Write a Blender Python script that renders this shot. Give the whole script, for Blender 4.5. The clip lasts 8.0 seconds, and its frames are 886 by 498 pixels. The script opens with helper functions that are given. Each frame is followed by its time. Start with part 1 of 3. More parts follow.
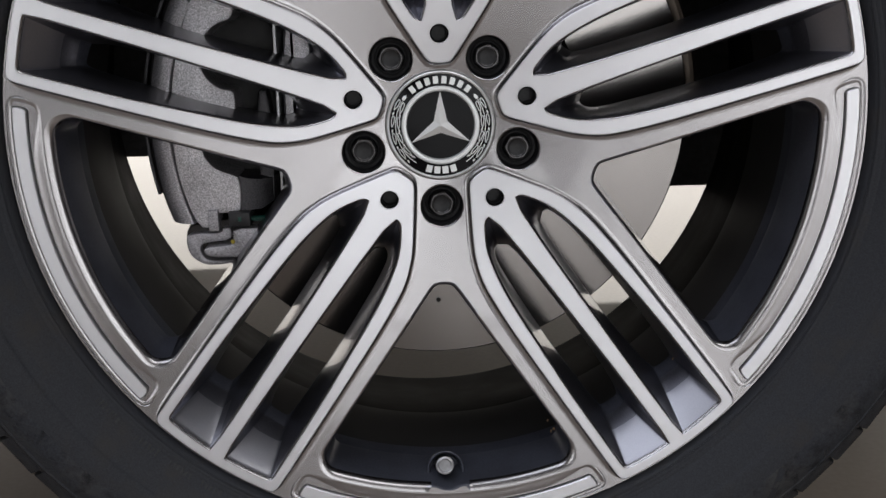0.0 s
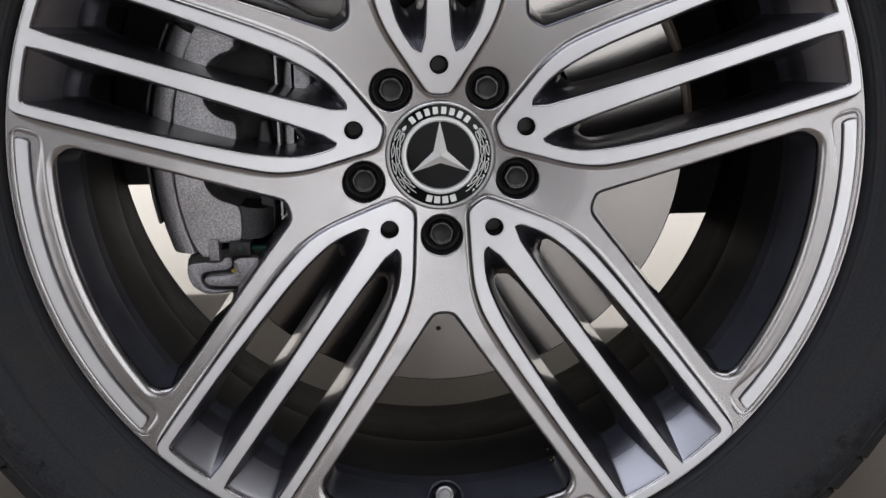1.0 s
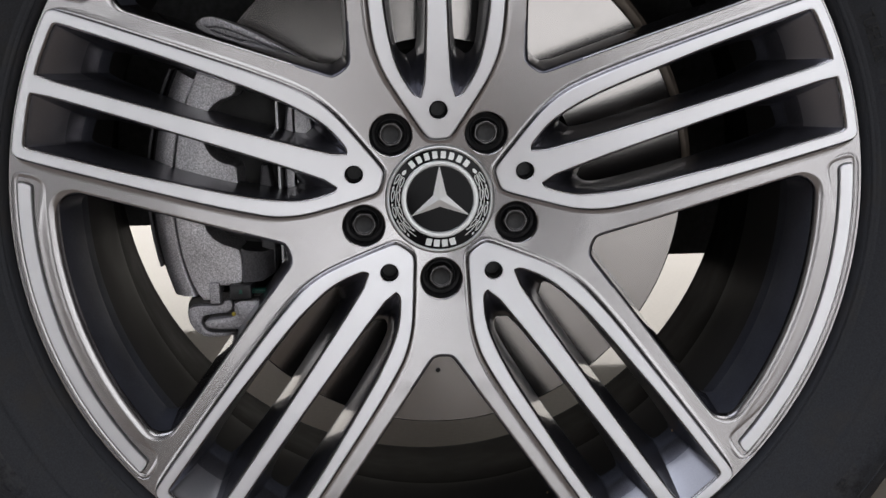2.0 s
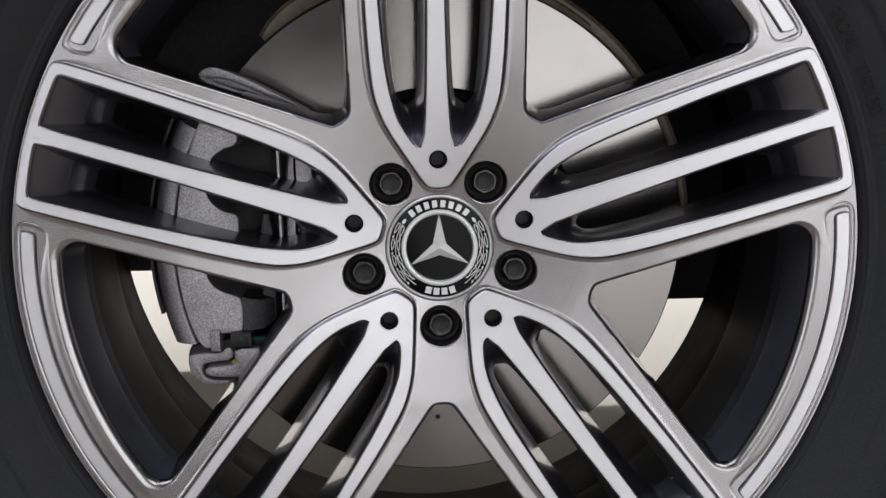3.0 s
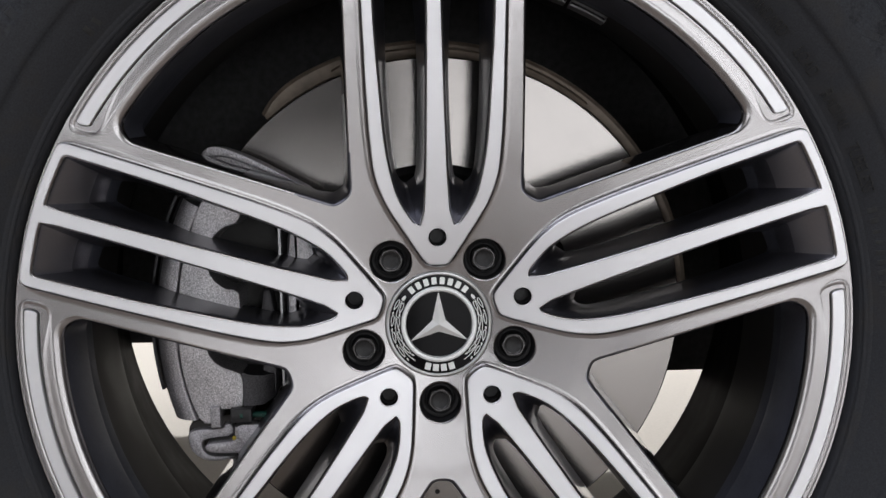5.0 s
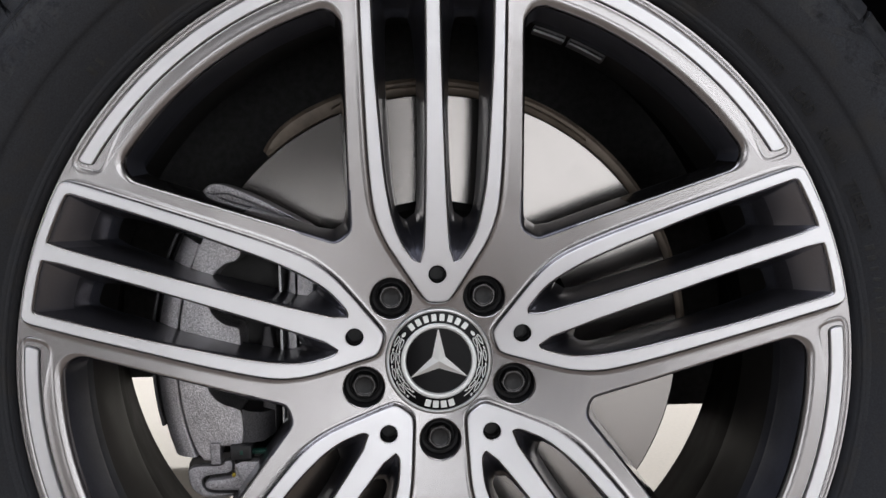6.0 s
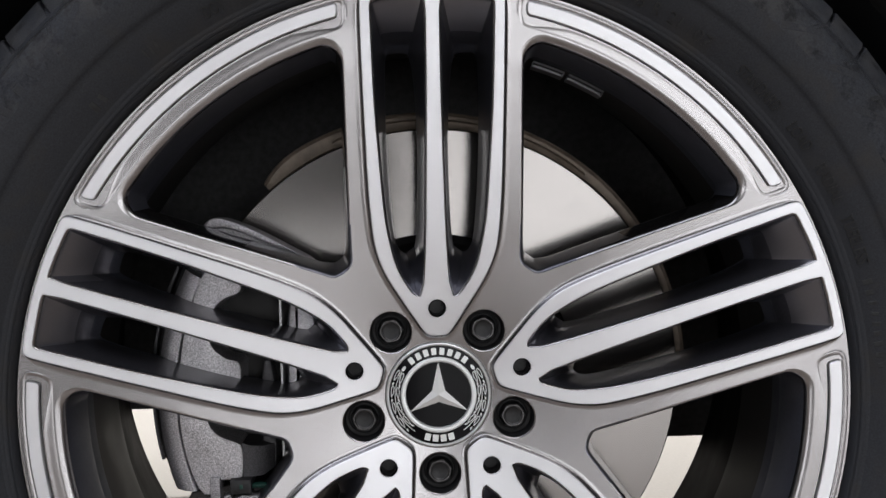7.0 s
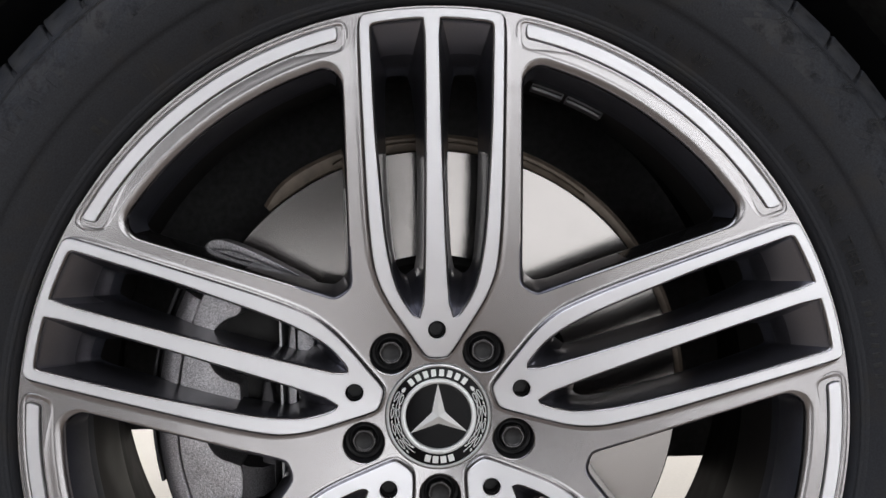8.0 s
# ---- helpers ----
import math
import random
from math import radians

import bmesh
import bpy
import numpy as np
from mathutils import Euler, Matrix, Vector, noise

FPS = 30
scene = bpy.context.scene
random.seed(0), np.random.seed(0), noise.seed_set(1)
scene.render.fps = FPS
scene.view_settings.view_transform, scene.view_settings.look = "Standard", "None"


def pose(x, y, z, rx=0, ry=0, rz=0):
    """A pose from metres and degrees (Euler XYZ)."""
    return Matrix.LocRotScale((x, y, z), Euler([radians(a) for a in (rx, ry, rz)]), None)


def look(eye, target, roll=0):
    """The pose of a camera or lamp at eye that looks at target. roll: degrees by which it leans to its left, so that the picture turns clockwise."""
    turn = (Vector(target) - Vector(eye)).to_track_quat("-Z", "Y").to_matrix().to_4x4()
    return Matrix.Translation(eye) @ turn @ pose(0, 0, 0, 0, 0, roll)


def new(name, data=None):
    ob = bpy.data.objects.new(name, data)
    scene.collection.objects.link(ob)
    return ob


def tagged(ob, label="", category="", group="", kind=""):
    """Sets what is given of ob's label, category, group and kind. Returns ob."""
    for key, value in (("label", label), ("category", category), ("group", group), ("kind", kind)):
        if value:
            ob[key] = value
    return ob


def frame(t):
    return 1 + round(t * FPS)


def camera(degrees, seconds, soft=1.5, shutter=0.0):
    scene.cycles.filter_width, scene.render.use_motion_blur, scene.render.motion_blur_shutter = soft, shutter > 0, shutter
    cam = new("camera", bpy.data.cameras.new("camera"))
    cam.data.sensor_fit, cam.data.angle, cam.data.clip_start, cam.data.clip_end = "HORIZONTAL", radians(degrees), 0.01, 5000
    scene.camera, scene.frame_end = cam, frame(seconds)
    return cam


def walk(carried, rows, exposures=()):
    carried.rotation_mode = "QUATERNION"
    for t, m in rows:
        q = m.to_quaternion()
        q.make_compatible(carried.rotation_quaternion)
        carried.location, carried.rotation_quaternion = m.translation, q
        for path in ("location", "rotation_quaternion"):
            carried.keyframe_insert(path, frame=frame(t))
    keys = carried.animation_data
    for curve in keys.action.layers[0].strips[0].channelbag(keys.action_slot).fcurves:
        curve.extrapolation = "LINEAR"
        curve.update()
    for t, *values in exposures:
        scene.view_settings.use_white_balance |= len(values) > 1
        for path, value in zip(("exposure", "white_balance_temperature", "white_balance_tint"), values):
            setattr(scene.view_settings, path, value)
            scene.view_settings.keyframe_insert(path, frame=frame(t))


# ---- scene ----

from mathutils.geometry import delaunay_2d_cdt

# ---- camera and its path (hub of the wheel at x = y = 0) ----
HUB = 0.3745
cam = camera(44.85, 8.0)
ROWS = [
    (0.0, -0.0272, -0.7413, 0.0855, -13.206, 1.064, -2.369),
    (0.5, -0.0270, -0.7418, 0.0871, -12.754, 1.068, -2.360),
    (1.0, -0.0267, -0.7429, 0.0902, -11.959, 1.075, -2.343),
    (1.5, -0.0263, -0.7441, 0.0934, -11.117, 1.083, -2.328),
    (3.0, -0.0253, -0.7492, 0.1055, -8.144, 1.111, -2.288),
    (3.5, -0.0251, -0.7507, 0.1087, -7.324, 1.119, -2.283),
    (4.0, -0.0250, -0.7523, 0.1121, -6.487, 1.126, -2.279),
    (4.5, -0.0248, -0.7539, 0.1152, -5.719, 1.133, -2.277),
    (6.0, -0.0246, -0.7589, 0.1247, -3.450, 1.154, -2.282),
    (6.5, -0.0246, -0.7606, 0.1278, -2.735, 1.161, -2.286),
    (7.0, -0.0246, -0.7622, 0.1306, -2.063, 1.167, -2.292),
    (7.5, -0.0246, -0.7636, 0.1330, -1.519, 1.172, -2.298),
    (8.0, -0.0246, -0.7644, 0.1343, -1.186, 1.175, -2.301),
]
walk(cam, [(t, pose(x, y, HUB + z, 90 + pitch, roll, yaw)) for t, x, y, z, pitch, roll, yaw in ROWS],
     exposures=[(0.0, -0.38), (4.0, -0.25), (8.0, -0.14)])

# ---- light: unseen area lamps, added overhead, in front and on the far side ----
world = bpy.data.worlds.new("world")
scene.world = world
world.use_nodes = True
world.node_tree.nodes["Background"].inputs[0].default_value = (0.75, 0.85, 1.0, 1)
world.node_tree.nodes["Background"].inputs[1].default_value = 0.05


def panel(name, at, target, size_x, size_y, watts, colour):
    lamp = bpy.data.lights.new(name, "AREA")
    lamp.shape, lamp.size, lamp.size_y, lamp.energy, lamp.color = "RECTANGLE", size_x, size_y, watts, colour
    ob = new(name, lamp)
    ob.matrix_world = look(at, target)
    return ob


panel("left_overhead_fill", (-1.7, -1.0, 3.3), (-1.2, -0.8, 0), 3.6, 2.8, 80, (0.82, 0.865, 1.0))
panel("right_overhead_fill", (1.2, -2.4, 3.3), (0.6, -1.6, 0), 2.8, 2.2, 52, (0.97, 0.97, 1.0))
panel("far_fill_light", (0.0, 7.25, 1.3), (0, 0, 1.3), 9.0, 2.2, 138, (1.0, 0.93, 0.85))
panel("front_fill_light", (0.35, -5.25, 0.68), (0.35, 0, 0.68), 8.2, 1.3, 100, (0.95, 0.955, 0.98))


# ---- materials ----
def material(name, colour, rough=0.5, metal=0.0, coat=0.0):
    m = bpy.data.materials.new(name)
    m.use_nodes = True
    b = m.node_tree.nodes["Principled BSDF"]
    b.inputs["Base Color"].default_value = (*colour, 1)
    b.inputs["Roughness"].default_value = rough
    b.inputs["Metallic"].default_value = metal
    b.inputs["Coat Weight"].default_value = coat
    b.inputs["Coat Roughness"].default_value = 0.04
    return m


def grain(m, scale, bump=0.1, distance=0.0005, colour=0.0, rough=0.0, stretch=(1, 1, 1), detail=4.0):
    """Noise at one scale: fine relief, and a share of the colour and roughness."""
    n, l = m.node_tree.nodes, m.node_tree.links
    b = n["Principled BSDF"]
    co, mp, tx = n.new("ShaderNodeTexCoord"), n.new("ShaderNodeMapping"), n.new("ShaderNodeTexNoise")
    mp.inputs["Scale"].default_value = stretch
    tx.inputs["Scale"].default_value, tx.inputs["Detail"].default_value = scale, detail
    l.new(co.outputs["Object"], mp.inputs[0])
    l.new(mp.outputs[0], tx.inputs["Vector"])
    if bump:
        bp = n.new("ShaderNodeBump")
        bp.inputs["Strength"].default_value, bp.inputs["Distance"].default_value = bump, distance
        l.new(tx.outputs["Fac"], bp.inputs["Height"])
        if b.inputs["Normal"].is_linked:
            l.new(b.inputs["Normal"].links[0].from_socket, bp.inputs["Normal"])
        l.new(bp.outputs[0], b.inputs["Normal"])
    if colour:
        mix = n.new("ShaderNodeMix")
        mix.data_type, mix.blend_type = "RGBA", "MULTIPLY"
        mix.inputs["Factor"].default_value = 1.0
        ramp = n.new("ShaderNodeMapRange")
        ramp.inputs["From Min"].default_value, ramp.inputs["From Max"].default_value = 0.3, 0.7
        ramp.inputs["To Min"].default_value, ramp.inputs["To Max"].default_value = 1 - colour, 1 + colour
        l.new(tx.outputs["Fac"], ramp.inputs["Value"])
        if b.inputs["Base Color"].is_linked:
            l.new(b.inputs["Base Color"].links[0].from_socket, mix.inputs["A"])
        else:
            mix.inputs["A"].default_value = b.inputs["Base Color"].default_value
        l.new(ramp.outputs[0], mix.inputs["B"])
        l.new(mix.outputs["Result"], b.inputs["Base Color"])
    if rough:
        r2 = n.new("ShaderNodeMapRange")
        base = b.inputs["Roughness"].default_value
        r2.inputs["From Min"].default_value, r2.inputs["From Max"].default_value = 0.3, 0.7
        r2.inputs["To Min"].default_value, r2.inputs["To Max"].default_value = base - rough, base + rough
        l.new(tx.outputs["Fac"], r2.inputs["Value"])
        l.new(r2.outputs[0], b.inputs["Roughness"])
    return m


def turned(m, pitch, strength, wobble=0.0):
    """Concentric turning marks round the wheel's axis."""
    n, l = m.node_tree.nodes, m.node_tree.links
    b = n["Principled BSDF"]
    co, mul, ln, sc, tx, bp = (n.new("ShaderNode" + k) for k in ("TexCoord", "VectorMath", "VectorMath", "Math", "TexNoise", "Bump"))
    mul.operation, mul.inputs[1].default_value = "MULTIPLY", (1, 0, 1)
    ln.operation, sc.operation, sc.inputs[1].default_value = "LENGTH", "MULTIPLY", 1 / pitch
    tx.noise_dimensions = "1D"
    tx.inputs["Scale"].default_value, tx.inputs["Detail"].default_value = 1.0, 3.0
    l.new(co.outputs["Object"], mul.inputs[0])
    l.new(mul.outputs[0], ln.inputs[0])
    l.new(ln.outputs["Value"], sc.inputs[0])
    l.new(sc.outputs[0], tx.inputs["W"])
    bp.inputs["Strength"].default_value, bp.inputs["Distance"].default_value = strength, pitch
    l.new(tx.outputs["Fac"], bp.inputs["Height"])
    l.new(bp.outputs[0], b.inputs["Normal"])
    return m


def brushed(m, amount):
    """Stretches highlights across the turning marks."""
    n, l = m.node_tree.nodes, m.node_tree.links
    tg = n.new("ShaderNodeTangent")
    tg.direction_type, tg.axis = "RADIAL", "Y"
    b = n["Principled BSDF"]
    b.inputs["Anisotropic"].default_value = amount
    b.inputs["Anisotropic Rotation"].default_value = 0.25
    l.new(tg.outputs[0], b.inputs["Tangent"])
    return m


MACHINED = turned(material("machined_aluminium", (0.81, 0.81, 0.835), 0.38, 1.0, 0.4), 0.00035, 0.12)
PAINT = grain(material("grey_metallic_paint", (0.405, 0.391, 0.394), 0.27, 1.0, 1.0), 2600, 0.04, 0.0002, 0.14)
PAINT.node_tree.nodes["Principled BSDF"].inputs["Coat IOR"].default_value = 1.6
PAINT.node_tree.nodes["Principled BSDF"].inputs["Specular Tint"].default_value = (0.22, 0.22, 0.24, 1)
grain(PAINT, 14, 0.0, colour=0.05)
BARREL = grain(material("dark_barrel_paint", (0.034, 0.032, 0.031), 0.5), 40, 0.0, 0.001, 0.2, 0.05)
DEEPBARREL = grain(material("deep_barrel_shade_paint", (0.0095, 0.0082, 0.0068), 0.6), 40, 0.0, 0.001, 0.2, 0.05)
OVERSPRAY_SHADE = grain(material("overspray_and_depth_shade", (0.078, 0.083, 0.105), 0.42, 0.4), 900, 0.1, 0.0003, 0.2)
grain(OVERSPRAY_SHADE, 30, 0.0, colour=0.2)
RAMPSHADE = grain(material("ramp_shade_grey", (0.325, 0.326, 0.355), 0.34, 0.95, 0.8), 1400, 0.05, 0.0002, 0.06)
DEEPSHADE = grain(material("deep_shade_grey", (0.16, 0.16, 0.185), 0.28, 0.85, 0.7), 1400, 0.1, 0.0002, 0.2)
BARREL.node_tree.nodes["Principled BSDF"].inputs["Specular IOR Level"].default_value = 0.3
DEEPBARREL.node_tree.nodes["Principled BSDF"].inputs["Specular IOR Level"].default_value = 0.08
RUBBER = grain(material("tyre_rubber", (0.037, 0.0392, 0.0445), 0.62), 900, 0.25, 0.0004, 0.25, 0.06)
RUBBER.node_tree.nodes["Principled BSDF"].inputs["Specular IOR Level"].default_value = 0.24


def dusty(m, scale, colour, low, high, amount, detail=6.0):
    """Uneven patches of dust with soft borders."""
    n, l = m.node_tree.nodes, m.node_tree.links
    b = n["Principled BSDF"]
    co, tx, ramp, mix = (n.new("ShaderNode" + k) for k in ("TexCoord", "TexNoise", "MapRange", "Mix"))
    mix.data_type = "RGBA"
    tx.inputs["Scale"].default_value, tx.inputs["Detail"].default_value, tx.inputs["Roughness"].default_value = scale, detail, 0.65
    ramp.inputs["From Min"].default_value, ramp.inputs["From Max"].default_value = low, high
    ramp.inputs["To Max"].default_value = amount
    mix.inputs["B"].default_value = (*colour, 1)
    l.new(co.outputs["Object"], tx.inputs["Vector"])
    l.new(tx.outputs["Fac"], ramp.inputs["Value"])
    l.new(ramp.outputs[0], mix.inputs["Factor"])
    l.new(b.inputs["Base Color"].links[0].from_socket, mix.inputs["A"])
    l.new(mix.outputs["Result"], b.inputs["Base Color"])
    return m


SHOULDER = grain(material("shoulder_rubber", (0.038, 0.041, 0.048), 0.66), 700, 0.4, 0.0006, 0.3, 0.06)
SHOULDER.node_tree.nodes["Principled BSDF"].inputs["Specular IOR Level"].default_value = 0.24
dusty(SHOULDER, 24, (0.068, 0.066, 0.064), 0.47, 0.68, 0.75)
dusty(SHOULDER, 80, (0.010, 0.0105, 0.012), 0.5, 0.66, 0.85)
dusty(SHOULDER, 260, (0.06, 0.058, 0.056), 0.56, 0.7, 0.6)
WORN = grain(material("worn_raised_rubber", (0.027, 0.0275, 0.028), 0.6), 300, 0.2, 0.0004, 0.4)
dusty(RUBBER, 30, (0.050, 0.045, 0.039), 0.52, 0.72, 0.6)
dusty(RUBBER, 95, (0.030, 0.033, 0.040), 0.55, 0.75, 0.45)
BLACK = grain(material("black_finish_and_hole_shade", (0.019, 0.019, 0.0205), 0.45), 500, 0.1, 0.0003, 0.3)
BOLT = grain(material("dark_bolt_metal", (0.13, 0.127, 0.127), 0.36, 0.8), 900, 0.3, 0.0003, 0.55)
SATIN = material("satin_silver", (0.90, 0.92, 0.91), 0.4, 0.7)
PALE = material("pale_satin_silver", (0.93, 0.935, 0.925), 0.42, 0.5)
GLOSS = material("gloss_black_enamel", (0.005, 0.005, 0.006), 0.08)
GLOSS.node_tree.nodes["Principled BSDF"].inputs["Specular IOR Level"].default_value = 0.14
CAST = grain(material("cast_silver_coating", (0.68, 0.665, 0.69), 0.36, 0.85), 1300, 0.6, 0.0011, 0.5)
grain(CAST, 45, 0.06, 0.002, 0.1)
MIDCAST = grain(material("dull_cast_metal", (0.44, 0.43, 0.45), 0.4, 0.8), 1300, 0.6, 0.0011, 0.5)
SHADECAST = grain(material("shaded_cast_metal", (0.115, 0.112, 0.118), 0.45, 0.7), 1300, 0.6, 0.0011, 0.5)
DISC = brushed(turned(material("turned_steel", (0.30, 0.284, 0.272), 0.17, 1.0), 0.0007, 0.03), 0.45)
grain(DISC, 22, 0.0, colour=0.06, rough=0.02)
grain(DISC, 380, 0.02, 0.0003, colour=0.02)
RUST = grain(material("browned_steel", (0.27, 0.222, 0.178), 0.5, 0.35), 70, 0.2, 0.001, 0.3, 0.1)
EDGE = grain(material("dark_steel_and_gap_shade", (0.05, 0.046, 0.044), 0.5, 0.6), 120, 0.2, 0.001, 0.3)
HATBLACK = grain(material("black_paint_and_gap_shade", (0.030, 0.029, 0.028), 0.6), 90, 0.1, 0.001, 0.3)
DARKPAINT = grain(material("dark_car_paint", (0.03, 0.03, 0.033), 0.3, 0.2, 0.8), 900, 0.0, 0.0002, 0.1)
PLASTIC = grain(material("black_plastic", (0.06, 0.06, 0.061), 0.6), 150, 0.2, 0.001, 0.3)
ZINC = grain(material("dull_zinc", (0.45, 0.45, 0.46), 0.38, 0.8), 400, 0.1, 0.0004, 0.1)
GREEN = material("green_plastic", (0.010, 0.062, 0.046), 0.45)
YELLOW = material("yellow_paint_mark", (0.36, 0.28, 0.03), 0.5)
AMBER = material("amber_tint", (0.45, 0.29, 0.15), 0.4)
FLOOR = grain(material("warm_grey_floor", (0.35, 0.285, 0.228), 0.45, 0.0, 1.0), 3, 0.0, colour=0.06, rough=0.05)
grain(FLOOR, 160, 0.06, 0.001, 0.06)
WALL = grain(material("off_white_wall", (0.72, 0.71, 0.70), 0.8), 5, 0.0, colour=0.04)
DARKWALL = grain(material("dark_wall", (0.06, 0.06, 0.065), 0.8), 5, 0.0, colour=0.06)


# ---- shapes (millimetres in the wheel's plane: along x and z; depth away from the viewer) ----
def face_depth(r):
    return -11.4 - (r - 61.8) * 0.1183


def step(r):
    """How far the painted ledges lie behind the machined faces."""
    return float(np.interp(r, [60, 120, 220, 285], [4.2, 4.0, 2.6, 2.2]))


def body_depth(r):
    return face_depth(r) + step(r)


def chaikin(pts, n=2):
    pts = np.array(pts, float)
    for _ in range(n):
        nxt = np.roll(pts, -1, 0)
        pts = np.stack([pts * 0.75 + nxt * 0.25, pts * 0.25 + nxt * 0.75], 1).reshape(-1, 2)
    return pts


def resample(pts, step):
    pts = np.vstack([pts, pts[:1]])
    d = np.r_[0, np.cumsum(np.hypot(*np.diff(pts, axis=0).T))]
    n = max(8, int(round(d[-1] / step)))
    s = np.linspace(0, d[-1], n, endpoint=False)
    return np.stack([np.interp(s, d, pts[:, 0]), np.interp(s, d, pts[:, 1])], 1)


def ccw(pts):
    x, y = pts[:, 0], pts[:, 1]
    return pts if np.sum(x * np.roll(y, -1) - y * np.roll(x, -1)) > 0 else pts[::-1]


def offset(pts, d):
    """Moves a counter-clockwise outline outwards by d."""
    t = np.roll(pts, -1, 0) - np.roll(pts, 1, 0)
    t /= np.maximum(np.hypot(t[:, 0], t[:, 1]), 1e-9)[:, None]
    return pts + d * np.stack([t[:, 1], -t[:, 0]], 1)


def turn(pts, degrees_):
    a = radians(degrees_)
    return np.stack([pts[:, 0] * math.cos(a) - pts[:, 1] * math.sin(a), pts[:, 0] * math.sin(a) + pts[:, 1] * math.cos(a)], 1)


def circle(cx, cy, r, n):
    a = np.linspace(0, 2 * math.pi, n, endpoint=False)
    return np.stack([cx + r * np.cos(a), cy + r * np.sin(a)], 1)


def inside(pts, poly):
    x, y = pts[:, 0], pts[:, 1]
    hit = np.zeros(len(pts), bool)
    for (x0, y0), (x1, y1) in zip(poly, np.roll(poly, -1, 0)):
        if y0 != y1:
            hit ^= ((y0 > y) != (y1 > y)) & (x < (x1 - x0) * (y - y0) / (y1 - y0) + x0)
    return hit


class Shape:
    """Collects points (millimetres) and faces of one mesh, with a material slot for each face."""

    def __init__(self):
        self.v, self.f, self.m = [], [], []

    def loop(self, pts, depth):
        i0 = len(self.v)
        for p in pts:
            d = depth(math.hypot(p[0], p[1])) if callable(depth) else depth
            self.v.append((p[0], d, p[1]))
        return list(range(i0, i0 + len(pts)))

    def bridge(self, a, b, slot=0, closed=True):
        n = len(a)
        for i in range(n if closed else n - 1):
            j = (i + 1) % n
            self.f.append((a[i], a[j], b[j], b[i]))
            self.m.append(slot)

    def fill(self, a, slot=0):
        self.f.append(tuple(a))
        self.m.append(slot)

    def region(self, outer, holes, depth, spacing=5.0, slot=0):
        """Fills the plane between an outline and holes in it with small triangles."""
        loops = [outer, *holes]
        edge = np.vstack(loops)
        lo, hi = outer.min(0), outer.max(0)
        gx, gy = np.meshgrid(np.arange(lo[0], hi[0], spacing), np.arange(lo[1], hi[1], spacing))
        gx = gx + (np.arange(gx.shape[0]) % 2)[:, None] * spacing / 2
        g = np.stack([gx.ravel(), gy.ravel()], 1)
        keep = inside(g, outer)
        for h in holes:
            keep &= ~inside(g, h)
        g = g[keep]
        near = np.array([np.min(np.hypot(edge[:, 0] - p[0], edge[:, 1] - p[1])) for p in g]) if len(g) else np.zeros(0)
        g = g[near > spacing * 0.55] if len(g) else g
        pts, edges, i0 = [*map(Vector, edge), *map(Vector, g)], [], 0
        for l in loops:
            edges += [(i0 + i, i0 + (i + 1) % len(l)) for i in range(len(l))]
            i0 += len(l)
        vs, _, fs, *_ = delaunay_2d_cdt(pts, edges, [], 0, 1e-5)
        vs = np.array([(v.x, v.y) for v in vs])
        fs = [f for f in fs]
        mid = np.array([vs[list(f)].mean(0) for f in fs])
        keep = inside(mid, outer)
        for h in holes:
            keep &= ~inside(mid, h)
        idx = self.loop(vs, depth)
        for f, k in zip(fs, keep):
            if k:
                self.f.append(tuple(idx[i] for i in f))
                self.m.append(slot)

    def mesh(self, name, materials, smooth=32.0, weld=0.0):
        me = bpy.data.meshes.new(name)
        me.from_pydata([(x * 0.001, y * 0.001, z * 0.001) for x, y, z in self.v], [], self.f)
        for m in materials if isinstance(materials, (list, tuple)) else [materials]:
            me.materials.append(m)
        me.polygons.foreach_set("material_index", self.m)
        bm = bmesh.new()
        bm.from_mesh(me)
        if weld:
            bmesh.ops.remove_doubles(bm, verts=bm.verts, dist=weld * 0.001)
        bmesh.ops.recalc_face_normals(bm, faces=bm.faces)
        bm.to_mesh(me)
        bm.free()
        if smooth:
            me.polygons.foreach_set("use_smooth", [True] * len(me.polygons))
            me.set_sharp_from_angle(angle=radians(smooth))
        return me


def lathe(profile, n=256, cap_ends=False, slot=0, shape=None, a0=0.0, a1=360.0):
    """Turns (radius, depth) points round the wheel's axis."""
    s = shape or Shape()
    full = a1 - a0 >= 359.9
    a = np.radians(np.linspace(a0, a1, n, endpoint=not full))
    rings = [s.loop(np.stack([r * np.cos(a), r * np.sin(a)], 1), d) for r, d in profile]
    for p, q in zip(rings, rings[1:]):
        s.bridge(p, q, slot, full)
    if cap_ends and full:
        s.fill(rings[0], slot)
        s.fill(rings[-1], slot)
    elif cap_ends:
        s.fill([r[0] for r in rings], slot)
        s.fill([r[-1] for r in rings], slot)
    return s


def slab(outline, front, back, bevel=1.0, inset_back=0.0, shape=None, slot=0):
    """A plate with that outline, rounded at its front edge."""
    s = shape or Shape()
    o = ccw(np.array(outline, float))
    a = s.loop(offset(o, -bevel), front)
    b = s.loop(offset(o, -bevel * 0.3), front + bevel * 0.3)
    c = s.loop(o, front + bevel)
    d = s.loop(offset(o, -inset_back), back)
    s.fill(a, slot)
    s.bridge(a, b, slot)
    s.bridge(b, c, slot)
    s.bridge(c, d, slot)
    s.fill(d, slot)
    return s


def part(name, me, parent, label="", at=None):
    ob = new(name, me)
    ob.parent = parent
    if at is not None:
        ob.matrix_basis = at
    if label:
        tagged(ob, label)
    return ob


